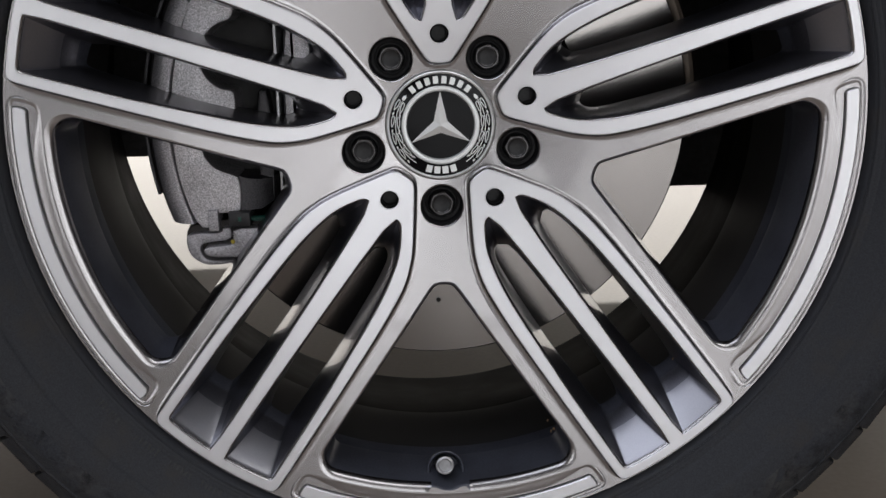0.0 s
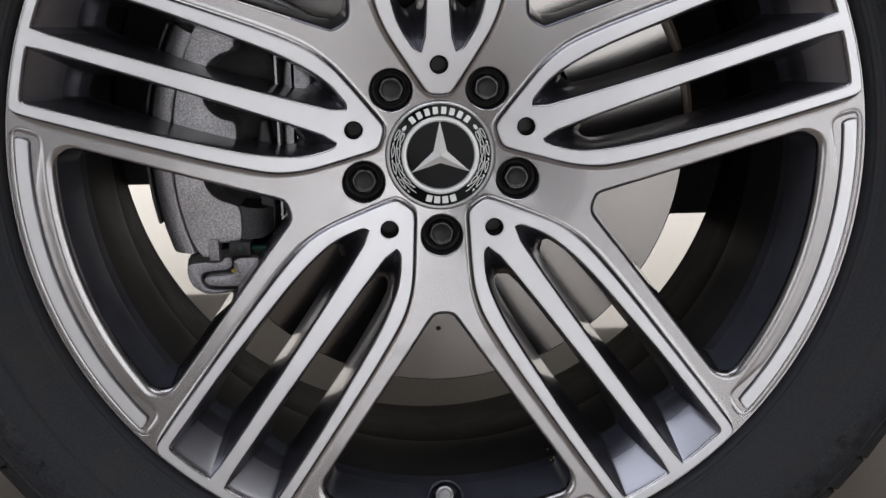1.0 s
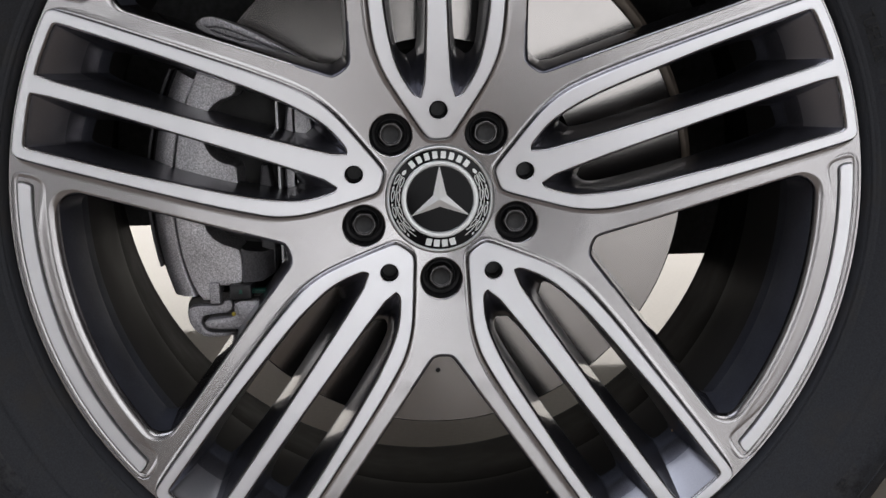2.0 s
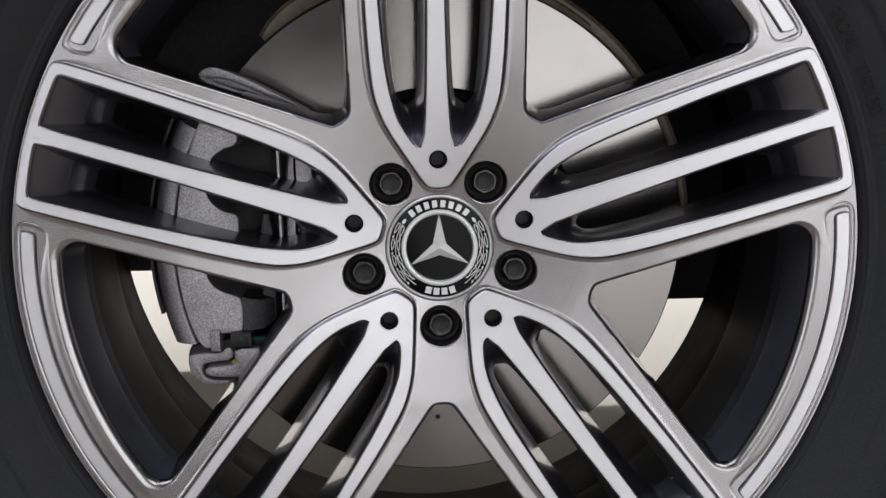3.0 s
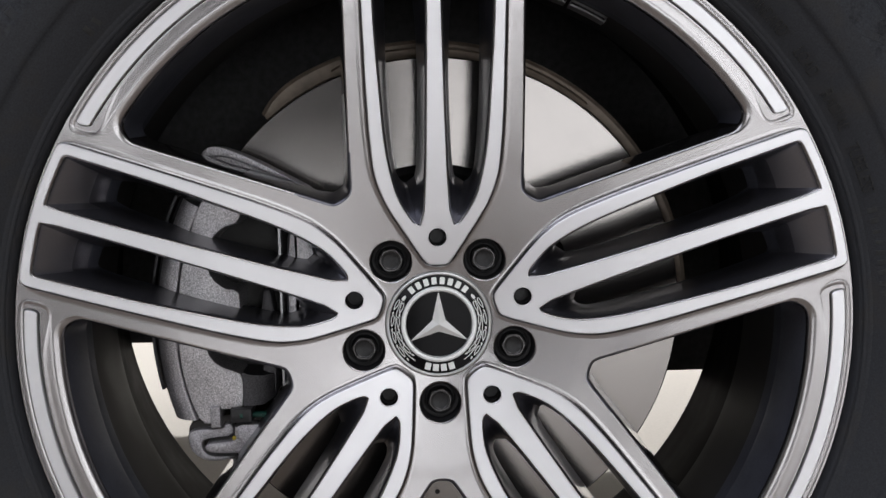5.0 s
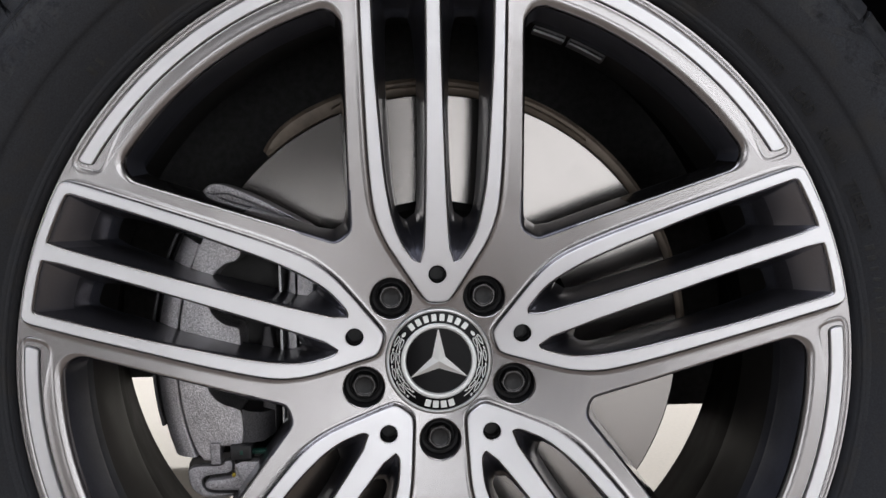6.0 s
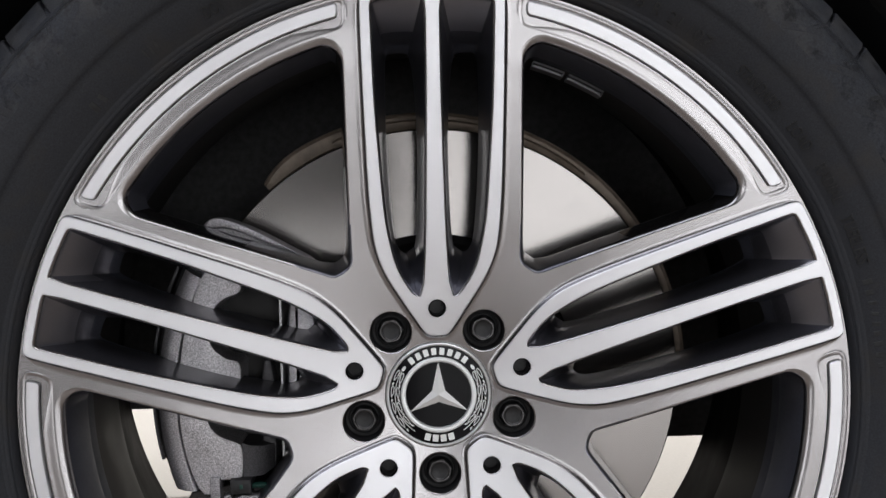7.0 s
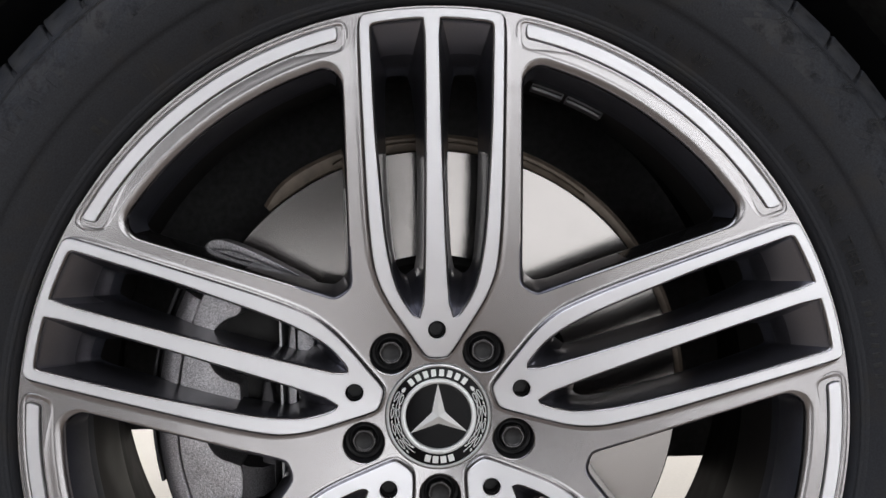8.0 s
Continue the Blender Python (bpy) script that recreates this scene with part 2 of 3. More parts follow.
def thing(name, label, category, at=None, group="", kind=""):
    ob = new(name)
    ob.empty_display_size = 0.05
    ob.matrix_basis = at if at is not None else Matrix.Identity(4)
    return tagged(ob, label, category, group, kind)


def about_axle(degrees_):
    return Matrix.Rotation(-radians(degrees_), 4, "Y")


# ---- outlines of the wheel's front ----
def mirrored(half):
    half = np.array(half, float)
    return np.vstack([half, (half * (1, -1))[::-1]])


FACE = resample(ccw(chaikin(mirrored([
    (42.4, 6.0), (44.8, 9.0), (51.9, 13.9), (76.6, 30.0), (86, 35.4), (95.5, 39.5), (105, 42.4), (115.4, 44.0), (135.2, 45.7),
    (154.8, 46.7), (174.1, 47.3), (212.4, 48.4), (250, 49.2), (270, 49.4), (274.6, 49.2), (277.8, 47.6), (279.0, 44.6), (281.3, 28), (282.5, 10)]), 2)), 2.2)


def resampled_between(pts, marks, counts):
    """A closed outline that passes the marks with a set number of points from each mark to the next."""
    at = sorted(int(np.argmin(np.hypot(pts[:, 0] - u, pts[:, 1] - v))) for u, v in marks)
    out = []
    for i, j, n in zip(at, at[1:] + [at[0] + len(pts)], counts):
        run = np.array([pts[k % len(pts)] for k in range(i, j + 1)])
        d = np.r_[0, np.cumsum(np.hypot(*np.diff(run, axis=0).T))]
        q = np.linspace(0, d[-1], n, endpoint=False)
        out.append(np.stack([np.interp(q, d, run[:, 0]), np.interp(q, d, run[:, 1])], 1))
    return np.vstack(out)


# each spoke slot: its rim, its throat at depth, both from the hub end along the outer wall, the ramp and the rib's wall
POCKET = resampled_between(resample(chaikin(np.array([
    (70.2, 11.0), (70.3, 13.6), (71.8, 16.4), (75.6, 19.2), (84.8, 25.0), (95.5, 29.5), (115.4, 33.9), (135, 36.3), (174, 38.9), (193.3, 40.2), (212.4, 41.1), (250.2, 42.0),
    (267.6, 42.4), (271.6, 42.2), (273.0, 39.8), (273.8, 35.6), (275.6, 20), (276.2, 10), (276.2, 6.0), (274.6, 4.8), (269, 4.6), (250.3, 4.6), (212.5, 4.8),
    (174.1, 5.5), (135.1, 6.4), (115.4, 6.9), (95.4, 7.7), (80.2, 8.6), (73.4, 9.0), (71.2, 9.4)]), 2), 0.5), [(70.4, 11.4), (272.4, 41.4), (275.9, 5.4)], [102, 18, 96])[::-1]
THROAT = resampled_between(resample(chaikin(np.array([
    (99.6, 20.5), (100.4, 23.6), (103.4, 26.4), (108.5, 28.4), (120, 30.0), (140, 31.6), (170, 33.2), (200, 33.8), (225, 33.6), (240, 32.8), (243.6, 31.4),
    (243.8, 24), (243.4, 17.0), (240, 15.2), (226, 13.4), (208, 12.0), (180, 11.2), (150, 11.6), (125, 12.4), (110, 13.2), (104, 14.4), (100.6, 17.2)]), 2), 0.5), [(99.7, 20.6), (243.0, 31.4), (242.6, 16.8)], [102, 18, 96])[::-1]


def window_outline():
    half = np.array([(93.2, 61.4), (97, 60.6), (103, 60.8), (135, 61.4), (173.5, 61.8), (212, 62.1), (226, 62.3), (236.5, 62.6)], float)
    side = turn(half, -36)
    a = np.radians(np.array([-19.6, -16.6, -13, -10, -6, -2]))
    arc = np.stack([254.9 * np.cos(a), 254.9 * np.sin(a)], 1)
    low = np.vstack([side, arc])
    return resample(ccw(chaikin(np.vstack([low, (low * (1, -1))[::-1]]), 2)), 2.5)


WINDOW = window_outline()
NOTCHED = WINDOW.copy()
for k, (u, v) in enumerate(NOTCHED):
    if u > 240 and abs(v) < 13.5:
        NOTCHED[k, 0] = max(u, 243.6 + math.sqrt(13.8 ** 2 - v * v))


def sloped(pts, k):
    """The window's outline at depth: its end near the hub slopes towards the rim by k of its full run."""
    out = pts.copy()
    out[:, 0] += k * 0.34 * np.maximum(126 - out[:, 0], 0)
    return out


def eased(pts, d):
    """The window's outline moved outwards by d, and by more along the rim, where its edge is rounder."""
    wide = 1 + 1.2 * np.clip((np.hypot(pts[:, 0], pts[:, 1]) - 240) / 11, 0, 1)
    if pts is NOTCHED:
        wide *= np.where((pts[:, 0] > 240) & (np.abs(pts[:, 1]) < 13.5), 0.3, 1)
    return offset(pts, d) if d <= 0 else pts + (offset(pts, d) - pts) * wide[:, None]


def window_at(a):
    return NOTCHED if a % 360 == 270 else WINDOW


def band(r0, r1, v, step=2.5):
    """A stretch of ring between two spokes: it ends v millimetres beside the axes of the spokes."""
    a1, a0 = 36 - math.degrees(math.asin(v / r1)), 36 - math.degrees(math.asin(v / r0))
    o = np.radians(np.linspace(-a1, a1, 60))
    i = np.radians(np.linspace(a0, -a0, 60))
    pts = np.vstack([np.stack([r1 * np.cos(o), r1 * np.sin(o)], 1), np.stack([r0 * np.cos(i), r0 * np.sin(i)], 1)])
    return resample(ccw(chaikin(pts, 2)), step)


RECESS = band(261.4, 280.3, 58.8)
for _ in range(4):
    RECESS = (np.roll(RECESS, 1, 0) + 2 * RECESS + np.roll(RECESS, -1, 0)) / 4
INLAY = band(269.5, 278.1, 64.2, 1.6)


def rolled(d):
    """The recess's outline moved outwards by d; its side towards the hub rolls over far more softly."""
    r = np.hypot(RECESS[:, 0], RECESS[:, 1])
    beside = np.abs(np.degrees(np.arctan2(RECESS[:, 1], RECESS[:, 0])))
    soft = 1 + np.maximum(4.4 * np.clip((266 - r) / 4, 0, 1) * np.clip((22.4 - beside) / 7, 0, 1), 0.7 * np.clip((beside - 15) / 7, 0, 1) * np.clip((278.5 - r) / 3, 0, 1))
    tight = 0.32 + 0.68 * np.clip((r - 264) / 10, 0, 1)
    return RECESS + (offset(RECESS, d) - RECESS) * (tight if d >= 0 else soft)[:, None]


def shoulder(d):
    """The spoke face's outline moved outwards by d, and by somewhat more along its straight sides, less at its tip."""
    u = FACE[:, 0]
    wide = (1 + 0.3 * np.clip((u - 95) / 25, 0, 1) * np.clip((268 - u) / 10, 0, 1)) * (1 - 0.88 * np.clip((u - 268) / 9, 0, 1))
    return FACE + (offset(FACE, d) - FACE) * wide[:, None]


SPOKES = [90 + 72 * k for k in range(5)]
GAPS = [126 + 72 * k for k in range(5)]
MIRROR_POCKET = (POCKET * (1, -1))[::-1]
MIRROR_THROAT = (THROAT * (1, -1))[::-1]

# ---- the wheel ----
wheel = thing("alloy_wheel", "five-spoke alloy wheel with machined faces and a black tyre", "wheel", pose(0, 0, HUB))


def wheel_body():
    s = Shape()
    rim = circle(0, 0, 283.9, 700)
    holes = [circle(0, 0, 38.2, 120)]
    for a in SPOKES:
        holes.append(turn(shoulder(4.0), a))
    for a in GAPS:
        holes += [turn(eased(window_at(a), 2.4), a), turn(rolled(2.3), a), circle(*turn(np.array([[56.0, 0]]), a)[0], 15.2, 64)]
    s.region(rim, holes, body_depth, 4.5)
    # shoulder between the painted body and the machined face
    for a in SPOKES:
        loops = [s.loop(turn(shoulder(d), a), lambda r, h=h: face_depth(r) + 0.4 + h * (step(r) - 0.4)) for d, h in ((4.0, 1.0), (3.0, 0.985), (2.0, 0.93), (1.25, 0.8), (0.75, 0.58), (0.35, 0.26), (0.0, 0.0))]
        for p, q in zip(loops, loops[1:]):
            s.bridge(p, q)
        # pockets through the spoke
        for pk, sign in ((POCKET, 1), (MIRROR_POCKET, -1)):
            throat = THROAT if sign > 0 else MIRROR_THROAT
            steps = []
            lip = offset(pk, -1.4)
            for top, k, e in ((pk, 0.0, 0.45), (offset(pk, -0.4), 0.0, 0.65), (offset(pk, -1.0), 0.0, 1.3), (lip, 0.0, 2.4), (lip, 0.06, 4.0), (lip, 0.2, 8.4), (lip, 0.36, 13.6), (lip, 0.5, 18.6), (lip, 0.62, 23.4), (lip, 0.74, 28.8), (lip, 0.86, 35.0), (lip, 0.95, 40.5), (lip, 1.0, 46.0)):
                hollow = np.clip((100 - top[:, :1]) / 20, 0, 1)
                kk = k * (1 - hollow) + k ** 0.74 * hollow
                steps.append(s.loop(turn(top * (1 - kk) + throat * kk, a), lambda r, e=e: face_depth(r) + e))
            # grey paint on rim's edge; slot shade painted darker down ramp and walls
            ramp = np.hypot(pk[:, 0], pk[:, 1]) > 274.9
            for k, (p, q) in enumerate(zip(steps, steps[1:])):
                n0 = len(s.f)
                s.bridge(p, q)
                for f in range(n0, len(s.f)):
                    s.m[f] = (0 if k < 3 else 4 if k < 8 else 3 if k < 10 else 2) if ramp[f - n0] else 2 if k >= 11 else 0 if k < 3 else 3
        # blind hole near the hub, its depth coloured black to imitate shade
        cx, cy = turn(np.array([[62.0, 0]]), a)[0]
        steps = [s.loop(circle(cx, cy, r, 40), face_depth(62) + h) for r, h in ((6.2, 0.4), (5.9, 0.8), (5.4, 3.4), (5.2, 3.8), (5.0, 14.0))]
        for k, (p, q) in enumerate(zip(steps, steps[1:])):
            s.bridge(p, q, int(k > 2))
        s.fill(steps[-1], 1)
    for a in GAPS:
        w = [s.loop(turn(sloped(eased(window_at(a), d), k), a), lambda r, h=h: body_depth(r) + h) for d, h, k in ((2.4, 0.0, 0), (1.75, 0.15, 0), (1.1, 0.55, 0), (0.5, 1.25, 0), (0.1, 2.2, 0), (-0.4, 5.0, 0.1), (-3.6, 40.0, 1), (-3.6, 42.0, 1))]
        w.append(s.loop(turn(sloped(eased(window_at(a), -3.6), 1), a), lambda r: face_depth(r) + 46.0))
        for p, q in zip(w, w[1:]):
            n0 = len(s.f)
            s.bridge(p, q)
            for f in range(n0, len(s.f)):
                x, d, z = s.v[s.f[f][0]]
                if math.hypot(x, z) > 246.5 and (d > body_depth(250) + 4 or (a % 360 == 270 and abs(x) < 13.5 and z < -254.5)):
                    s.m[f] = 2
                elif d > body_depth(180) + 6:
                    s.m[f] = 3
        # recess for the inlay
        w = [s.loop(turn(rolled(d), a), lambda r, d=d, h=h: body_depth(r) + h * (1 if d < 0.7 else float(np.clip((r - 266) / 8, 0, 1)))) for d, h in ((2.3, 0.0), (2.0, 0.2), (1.75, 0.55), (1.5, 0.55), (1.25, 0.2), (0.95, 0.0), (0.35, 0.01), (0.0, 0.04), (-0.35, 0.1), (-0.7, 0.2), (-1.0, 0.34), (-1.2, 0.52))]
        for p, q in zip(w, w[1:]):
            s.bridge(p, q)
        s.region(turn(rolled(-1.2), a), [turn(offset(INLAY, 0.75), a)], lambda r: body_depth(r) + 0.56, 2.6)
        w = [s.loop(turn(offset(INLAY, d), a), lambda r, h=h: body_depth(r) + h) for d, h in ((0.75, 0.56), (0.7, 0.9), (0.65, 4.4), (0.1, 4.4))]
        for p, q in zip(w, w[1:]):
            s.bridge(p, q)
        # seat of the bolt, black on its deep wall and floor
        cx, cy = turn(np.array([[56.0, 0]]), a)[0]
        w = [s.loop(circle(cx, cy, r, 64), body_depth(56) + h) for r, h in ((15.2, 0.0), (14.7, 0.3), (14.4, 1.0), (14.0, 22.0))]
        for k, (p, q) in enumerate(zip(w, w[1:])):
            s.bridge(p, q, int(k == 2))
        s.fill(w[-1], 1)
    # centre bore behind the cap
    w = [s.loop(circle(0, 0, r, 120), body_depth(38) + h) for r, h in ((38.2, 0.0), (37.6, 0.5), (37.4, 10.0))]
    for p, q in zip(w, w[1:]):
        s.bridge(p, q)
    s.fill(w[-1])
    # flange at the rim
    w = [s.loop(circle(0, 0, r, 700), d) for r, d in ((283.9, body_depth(283.9)), (284.4, body_depth(284.4) + 0.25), (284.8, body_depth(284.8) + 1.0), (284.9, body_depth(284.8) + 9))]
    for p, q in zip(w, w[1:]):
        s.bridge(p, q)
    # back of the spokes
    holes = [turn(sloped(offset(window_at(a), -3.6), 1), a) for a in GAPS]
    for a in SPOKES:
        for pk, sign in ((POCKET, 1), (MIRROR_POCKET, -1)):
            holes.append(turn(THROAT if sign > 0 else MIRROR_THROAT, a))
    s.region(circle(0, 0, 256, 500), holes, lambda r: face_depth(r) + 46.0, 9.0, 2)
    return s.mesh("rim_body", [PAINT, BLACK, OVERSPRAY_SHADE, DEEPSHADE, RAMPSHADE])


part("rim_body", wheel_body(), wheel, "grey metallic painted rim with shallow ledges beside the spokes")


def spoke_face():
    s = Shape()
    hub_hole = circle(62.0, 0, 6.6, 40)
    s.region(offset(FACE, -0.6), [offset(POCKET, 0.4), offset(MIRROR_POCKET, 0.4), hub_hole], face_depth, 4.5)
    for a, b in ((offset(FACE, -0.6), FACE), (offset(POCKET, 0.4), POCKET), (offset(MIRROR_POCKET, 0.4), MIRROR_POCKET)):
        p, q = s.loop(a, face_depth), s.loop(b, lambda r: face_depth(r) + 0.5)
        s.bridge(p, q)
    p, q = s.loop(hub_hole, face_depth(62)), s.loop(circle(62.0, 0, 6.2, 40), face_depth(62) + 0.4)
    s.bridge(p, q)
    return s.mesh("spoke_face", MACHINED)


face_mesh = spoke_face()
for a in SPOKES:
    part("spoke_face", face_mesh, wheel, "bright machined spoke face with two long slots", about_axle(a))


def inlay():
    s = Shape()
    s.region(offset(INLAY, -0.5), [], face_depth, 3.0)
    w = [s.loop(offset(INLAY, d), lambda r, h=h: face_depth(r) + h) for d, h in ((-0.5, 0.0), (0.0, 0.5), (0.1, 6.4))]
    for p, q in zip(w, w[1:]):
        s.bridge(p, q)
    return s.mesh("rim_inlay", MACHINED)


inlay_mesh = inlay()
for a in GAPS:
    part("rim_inlay", inlay_mesh, wheel, "bright machined strip in the rim", about_axle(a))

barrel_profile = [(258, 9), (254.4, 10), (253.3, 15), (252.4, 22), (251.8, 29), (251.2, 45), (250.8, 84), (252, 98),
                  (254, 112), (257, 130), (261, 150), (265.5, 172), (269.5, 196), (272, 210), (273.4, 220), (274.0, 224), (277, 227), (281, 227), (283, 222), (283, 214),
                  (281, 200), (276, 160), (266, 128), (259, 112), (257, 98), (256, 44), (257, 20), (258, 9)]
barrel_shape = lathe(barrel_profile[:5], 300, slot=1)
lathe(barrel_profile[4:8], 300, shape=barrel_shape)
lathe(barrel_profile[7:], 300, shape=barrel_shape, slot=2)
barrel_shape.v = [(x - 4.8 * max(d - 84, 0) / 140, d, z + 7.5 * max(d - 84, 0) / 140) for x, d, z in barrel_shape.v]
part("barrel", barrel_shape.mesh("barrel", [BARREL, OVERSPRAY_SHADE, DEEPBARREL], 40, 0.01), wheel, "dark painted inner barrel of the rim")


# ---- wheel bolts ----
def bolt():
    s = Shape()
    lathe([(14.0, 5.0), (13.2, 7.0), (11.2, 7.8), (10.6, 7.0), (9.8, 6.8), (8.0, 8.0)], 64, shape=s)
    return s.mesh("collar", BLACK)


def bolt_head():
    s = Shape()
    hexa = ccw(resample(circle(0, 0, 9.5, 6), 0.6))
    ang = np.unwrap(np.arctan2(hexa[:, 1], hexa[:, 0]))

    def ring(r):
        return np.stack([r * np.cos(ang), r * np.sin(ang)], 1)
    rounded = np.minimum(np.hypot(hexa[:, 0], hexa[:, 1]), 9.0)[:, None] * ring(1.0)
    steps = ((rounded, 9.0, 0), (rounded, 1.3, 0), (rounded * 0.985, 0.9, 1), (rounded * 0.94, 0.35, 1), (rounded * 0.45 + ring(7.6) * 0.5, 0.0, 1), (ring(6.9), 0.0, 1), (ring(6.6), 0.3, 1), (ring(6.3), 1.2, 1), (ring(5.9), 1.5, 0),
             (ring(4.2), 1.9, 0), (ring(2.4), 2.2, 0), (ring(1.0), 2.3, 0))
    w = [s.loop(o, d) for o, d, _ in steps]
    for (p, q), (_, _, slot) in zip(zip(w, w[1:]), steps):
        s.bridge(p, q, slot)
    s.fill(w[-1])
    return s.mesh("hex_head", [BLACK, BOLT], 25)


collar_mesh, head_mesh = bolt(), bolt_head()
for a, spin in zip(GAPS, (8, -4, 15, 2, 22)):
    c = turn(np.array([[56.0, 0]]), a)[0] * 0.001
    b = part("wheel_bolt", collar_mesh, wheel, "black wheel bolt sunk in its round seat", Matrix.Translation((c[0], 0.0, c[1])))
    part("hex_head", head_mesh, b, "worn dark steel hexagon head", about_axle(spin))


# ---- centre cap ----
cap = part("centre_cap", lathe([(0, -3.4), (22.8, -3.4), (23.2, -3.4)], 120).mesh("centre_cap", GLOSS), wheel, "gloss black centre cap with silver rings and a three-armed emblem")
part("outer_ring", lathe([(37.3, 4), (37.3, -5.2), (36.9, -6.2), (36.2, -6.6), (35.4, -6.3), (35.1, -5.4), (35.1, -4)], 160).mesh("outer_ring", SATIN), cap, "satin silver outer ring")
part("black_band", lathe([(35.3, -5.2), (26.5, -5.6)], 160).mesh("black_band", GLOSS), cap)
part("inner_ring", lathe([(26.9, -4.5), (26.9, -6.6), (26.3, -7.2), (25.0, -7.4), (23.8, -7.1), (23.2, -6.2), (23.2, -3)], 160).mesh("inner_ring", SATIN), cap, "satin silver inner ring")


def star():
    s = Shape()
    tips, notches = [], []
    for k in range(3):
        a = radians(90 + 120 * k)
        tips.append((23.8 * math.cos(a), -4.9, 23.8 * math.sin(a)))
        b = a + radians(60)
        notches.append((5.4 * math.cos(b), -4.3, 5.4 * math.sin(b)))
    s.v = [(0, -6.2, 0)] + tips + notches
    for k in range(3):
        s.f += [(0, 1 + k, 4 + k), (0, 4 + (k + 2) % 3, 1 + k)]
        s.m += [0, 0]
    return s.mesh("emblem", PALE, 0)


part("emblem", star(), cap, "three-armed chrome emblem")


def letter_bar(width, height):
    """A plain raised bar, as large as one letter on the ring, upright at the top of the cap."""
    o = resample(ccw(np.array([(-width / 2, 31.0 - height / 2), (width / 2, 31.0 - height / 2), (width / 2, 31.0 + height / 2), (-width / 2, 31.0 + height / 2)], float)), 1.0)
    return slab(o, -6.1, -5.0, 0.15).mesh("letter_bar", SATIN, 0)


bar_mesh = letter_bar(3.6, 5.0)
for k in range(8):
    part("letter_bar", bar_mesh, cap, "", about_axle(37.5 - 10.7 * k))
low_mesh = letter_bar(4.2, 5.0)
for k in range(4):
    part("letter_bar", low_mesh, cap, "", about_axle(180 - 15.6 + 10.4 * k))


def leaf(length, width, hollow):
    """A raised leaf along x with a pointed tip; hollow leaves are only an outline."""
    x = np.array([-0.5, -0.42, -0.2, 0.1, 0.34, 0.5])
    y = np.array([0.12, 0.4, 0.5, 0.46, 0.26, 0.0])
    top = np.stack([x * length, y * width], 1)
    o = resample(ccw(np.vstack([top, (top[:-1] * (1, -1))[::-1]])), 0.35)
    if not hollow:
        return slab(o, -6.05, -5.0, 0.15).mesh("leaf", SATIN, 0)
    s = Shape()
    rows = [s.loop(offset(o, d), h) for d, h in ((0.0, -5.0), (0.0, -5.95), (-0.12, -6.1), (-0.5, -6.1), (-0.6, -5.95), (-0.6, -5.0))]
    for p, q in zip(rows, rows[1:]):
        s.bridge(p, q)
    return s.mesh("leaf", SATIN, 0)


def on_cap(side, degrees_, r, lean):
    return about_axle(side * degrees_) @ Matrix.Translation((0, 0, r * 0.001)) @ Matrix.Diagonal((side, 1, 1, 1)) @ Matrix.Rotation(radians(lean), 4, "Y")


def stem(side):
    s = Shape()
    a = np.radians(90 - side * np.linspace(56, 146, 40))
    rows = [s.loop(np.stack([r * np.cos(a), r * np.sin(a)], 1), d) for r, d in ((30.6, -5.0), (30.6, -6.0), (31.1, -6.0), (31.1, -5.0))]
    for p, q in zip(rows, rows[1:]):
        s.bridge(p, q, 0, False)
    return s.mesh("stem", SATIN, 0)


long_leaf, small_leaf, tip_leaf = leaf(8.6, 2.5, True), leaf(2.6, 1.2, False), leaf(4.2, 2.4, False)
for side in (1, -1):
    part("stem", stem(side), cap)
    part("leaf", tip_leaf, cap, "", on_cap(-side, -51.5, 31.0, 180))
    for k in range(4):
        a = 64.0 + 20.8 * k
        part("leaf", long_leaf, cap, "", on_cap(side, a, 32.9, 184))
        part("leaf", long_leaf, cap, "", on_cap(side, a + 1.5, 28.9, 176))
        part("leaf", small_leaf, cap, "", on_cap(side, a + 11.2, 33.4, 196))
        part("leaf", small_leaf, cap, "", on_cap(side, a + 12.2, 28.5, 164))

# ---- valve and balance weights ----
valve = part("valve", lathe([(13.6, 24), (13.6, -0.5), (13.2, -1.6), (12.5, -1.9), (11.8, -1.4), (11.4, 0), (10.6, 9), (0, 10)], 56).mesh("valve", OVERSPRAY_SHADE), wheel, "dark valve cup in the rim", Matrix.Translation((-0.0014, -0.012, -0.2518)) @ Matrix.Rotation(radians(-24), 4, "X"))
part("stem", lathe([(7.4, 9), (7.2, 4), (6.4, 3.4), (6.4, -8), (0, -8)], 40).mesh("stem", BLACK), valve, "black rubber stem", Matrix.Translation((-0.0008, 0, 0.0030)))
part("valve_cap", lathe([(6.6, 0), (6.6, -7.8), (6.2, -8.8), (5.0, -9.2), (4.3, -8.8), (4.1, -8.0), (0.0, -8.2)], 48).mesh("valve_cap", ZINC), valve, "dull silver valve cap", Matrix.Translation((-0.0008, -0.004, 0.0030)))
for a0, a1 in ((59.3, 65.9), (66.7, 72.3)):
    s = lathe([(251.4, 31), (251.4, 46), (247.0, 46), (246.6, 44.5), (246.6, 33), (247.0, 31)], 16, True, a0=a0, a1=a1)
    part("balance_weight", s.mesh("balance_weight", ZINC), wheel, "dull grey adhesive balance weight")


def amber_speck(size):
    """A small amber blob, thick at its lower end."""
    s = Shape()
    lathe([(0.0, -0.5), (0.5, -0.45), (0.62, 0.0), (0.4, 0.5), (0.0, 0.6)], 10, shape=s)
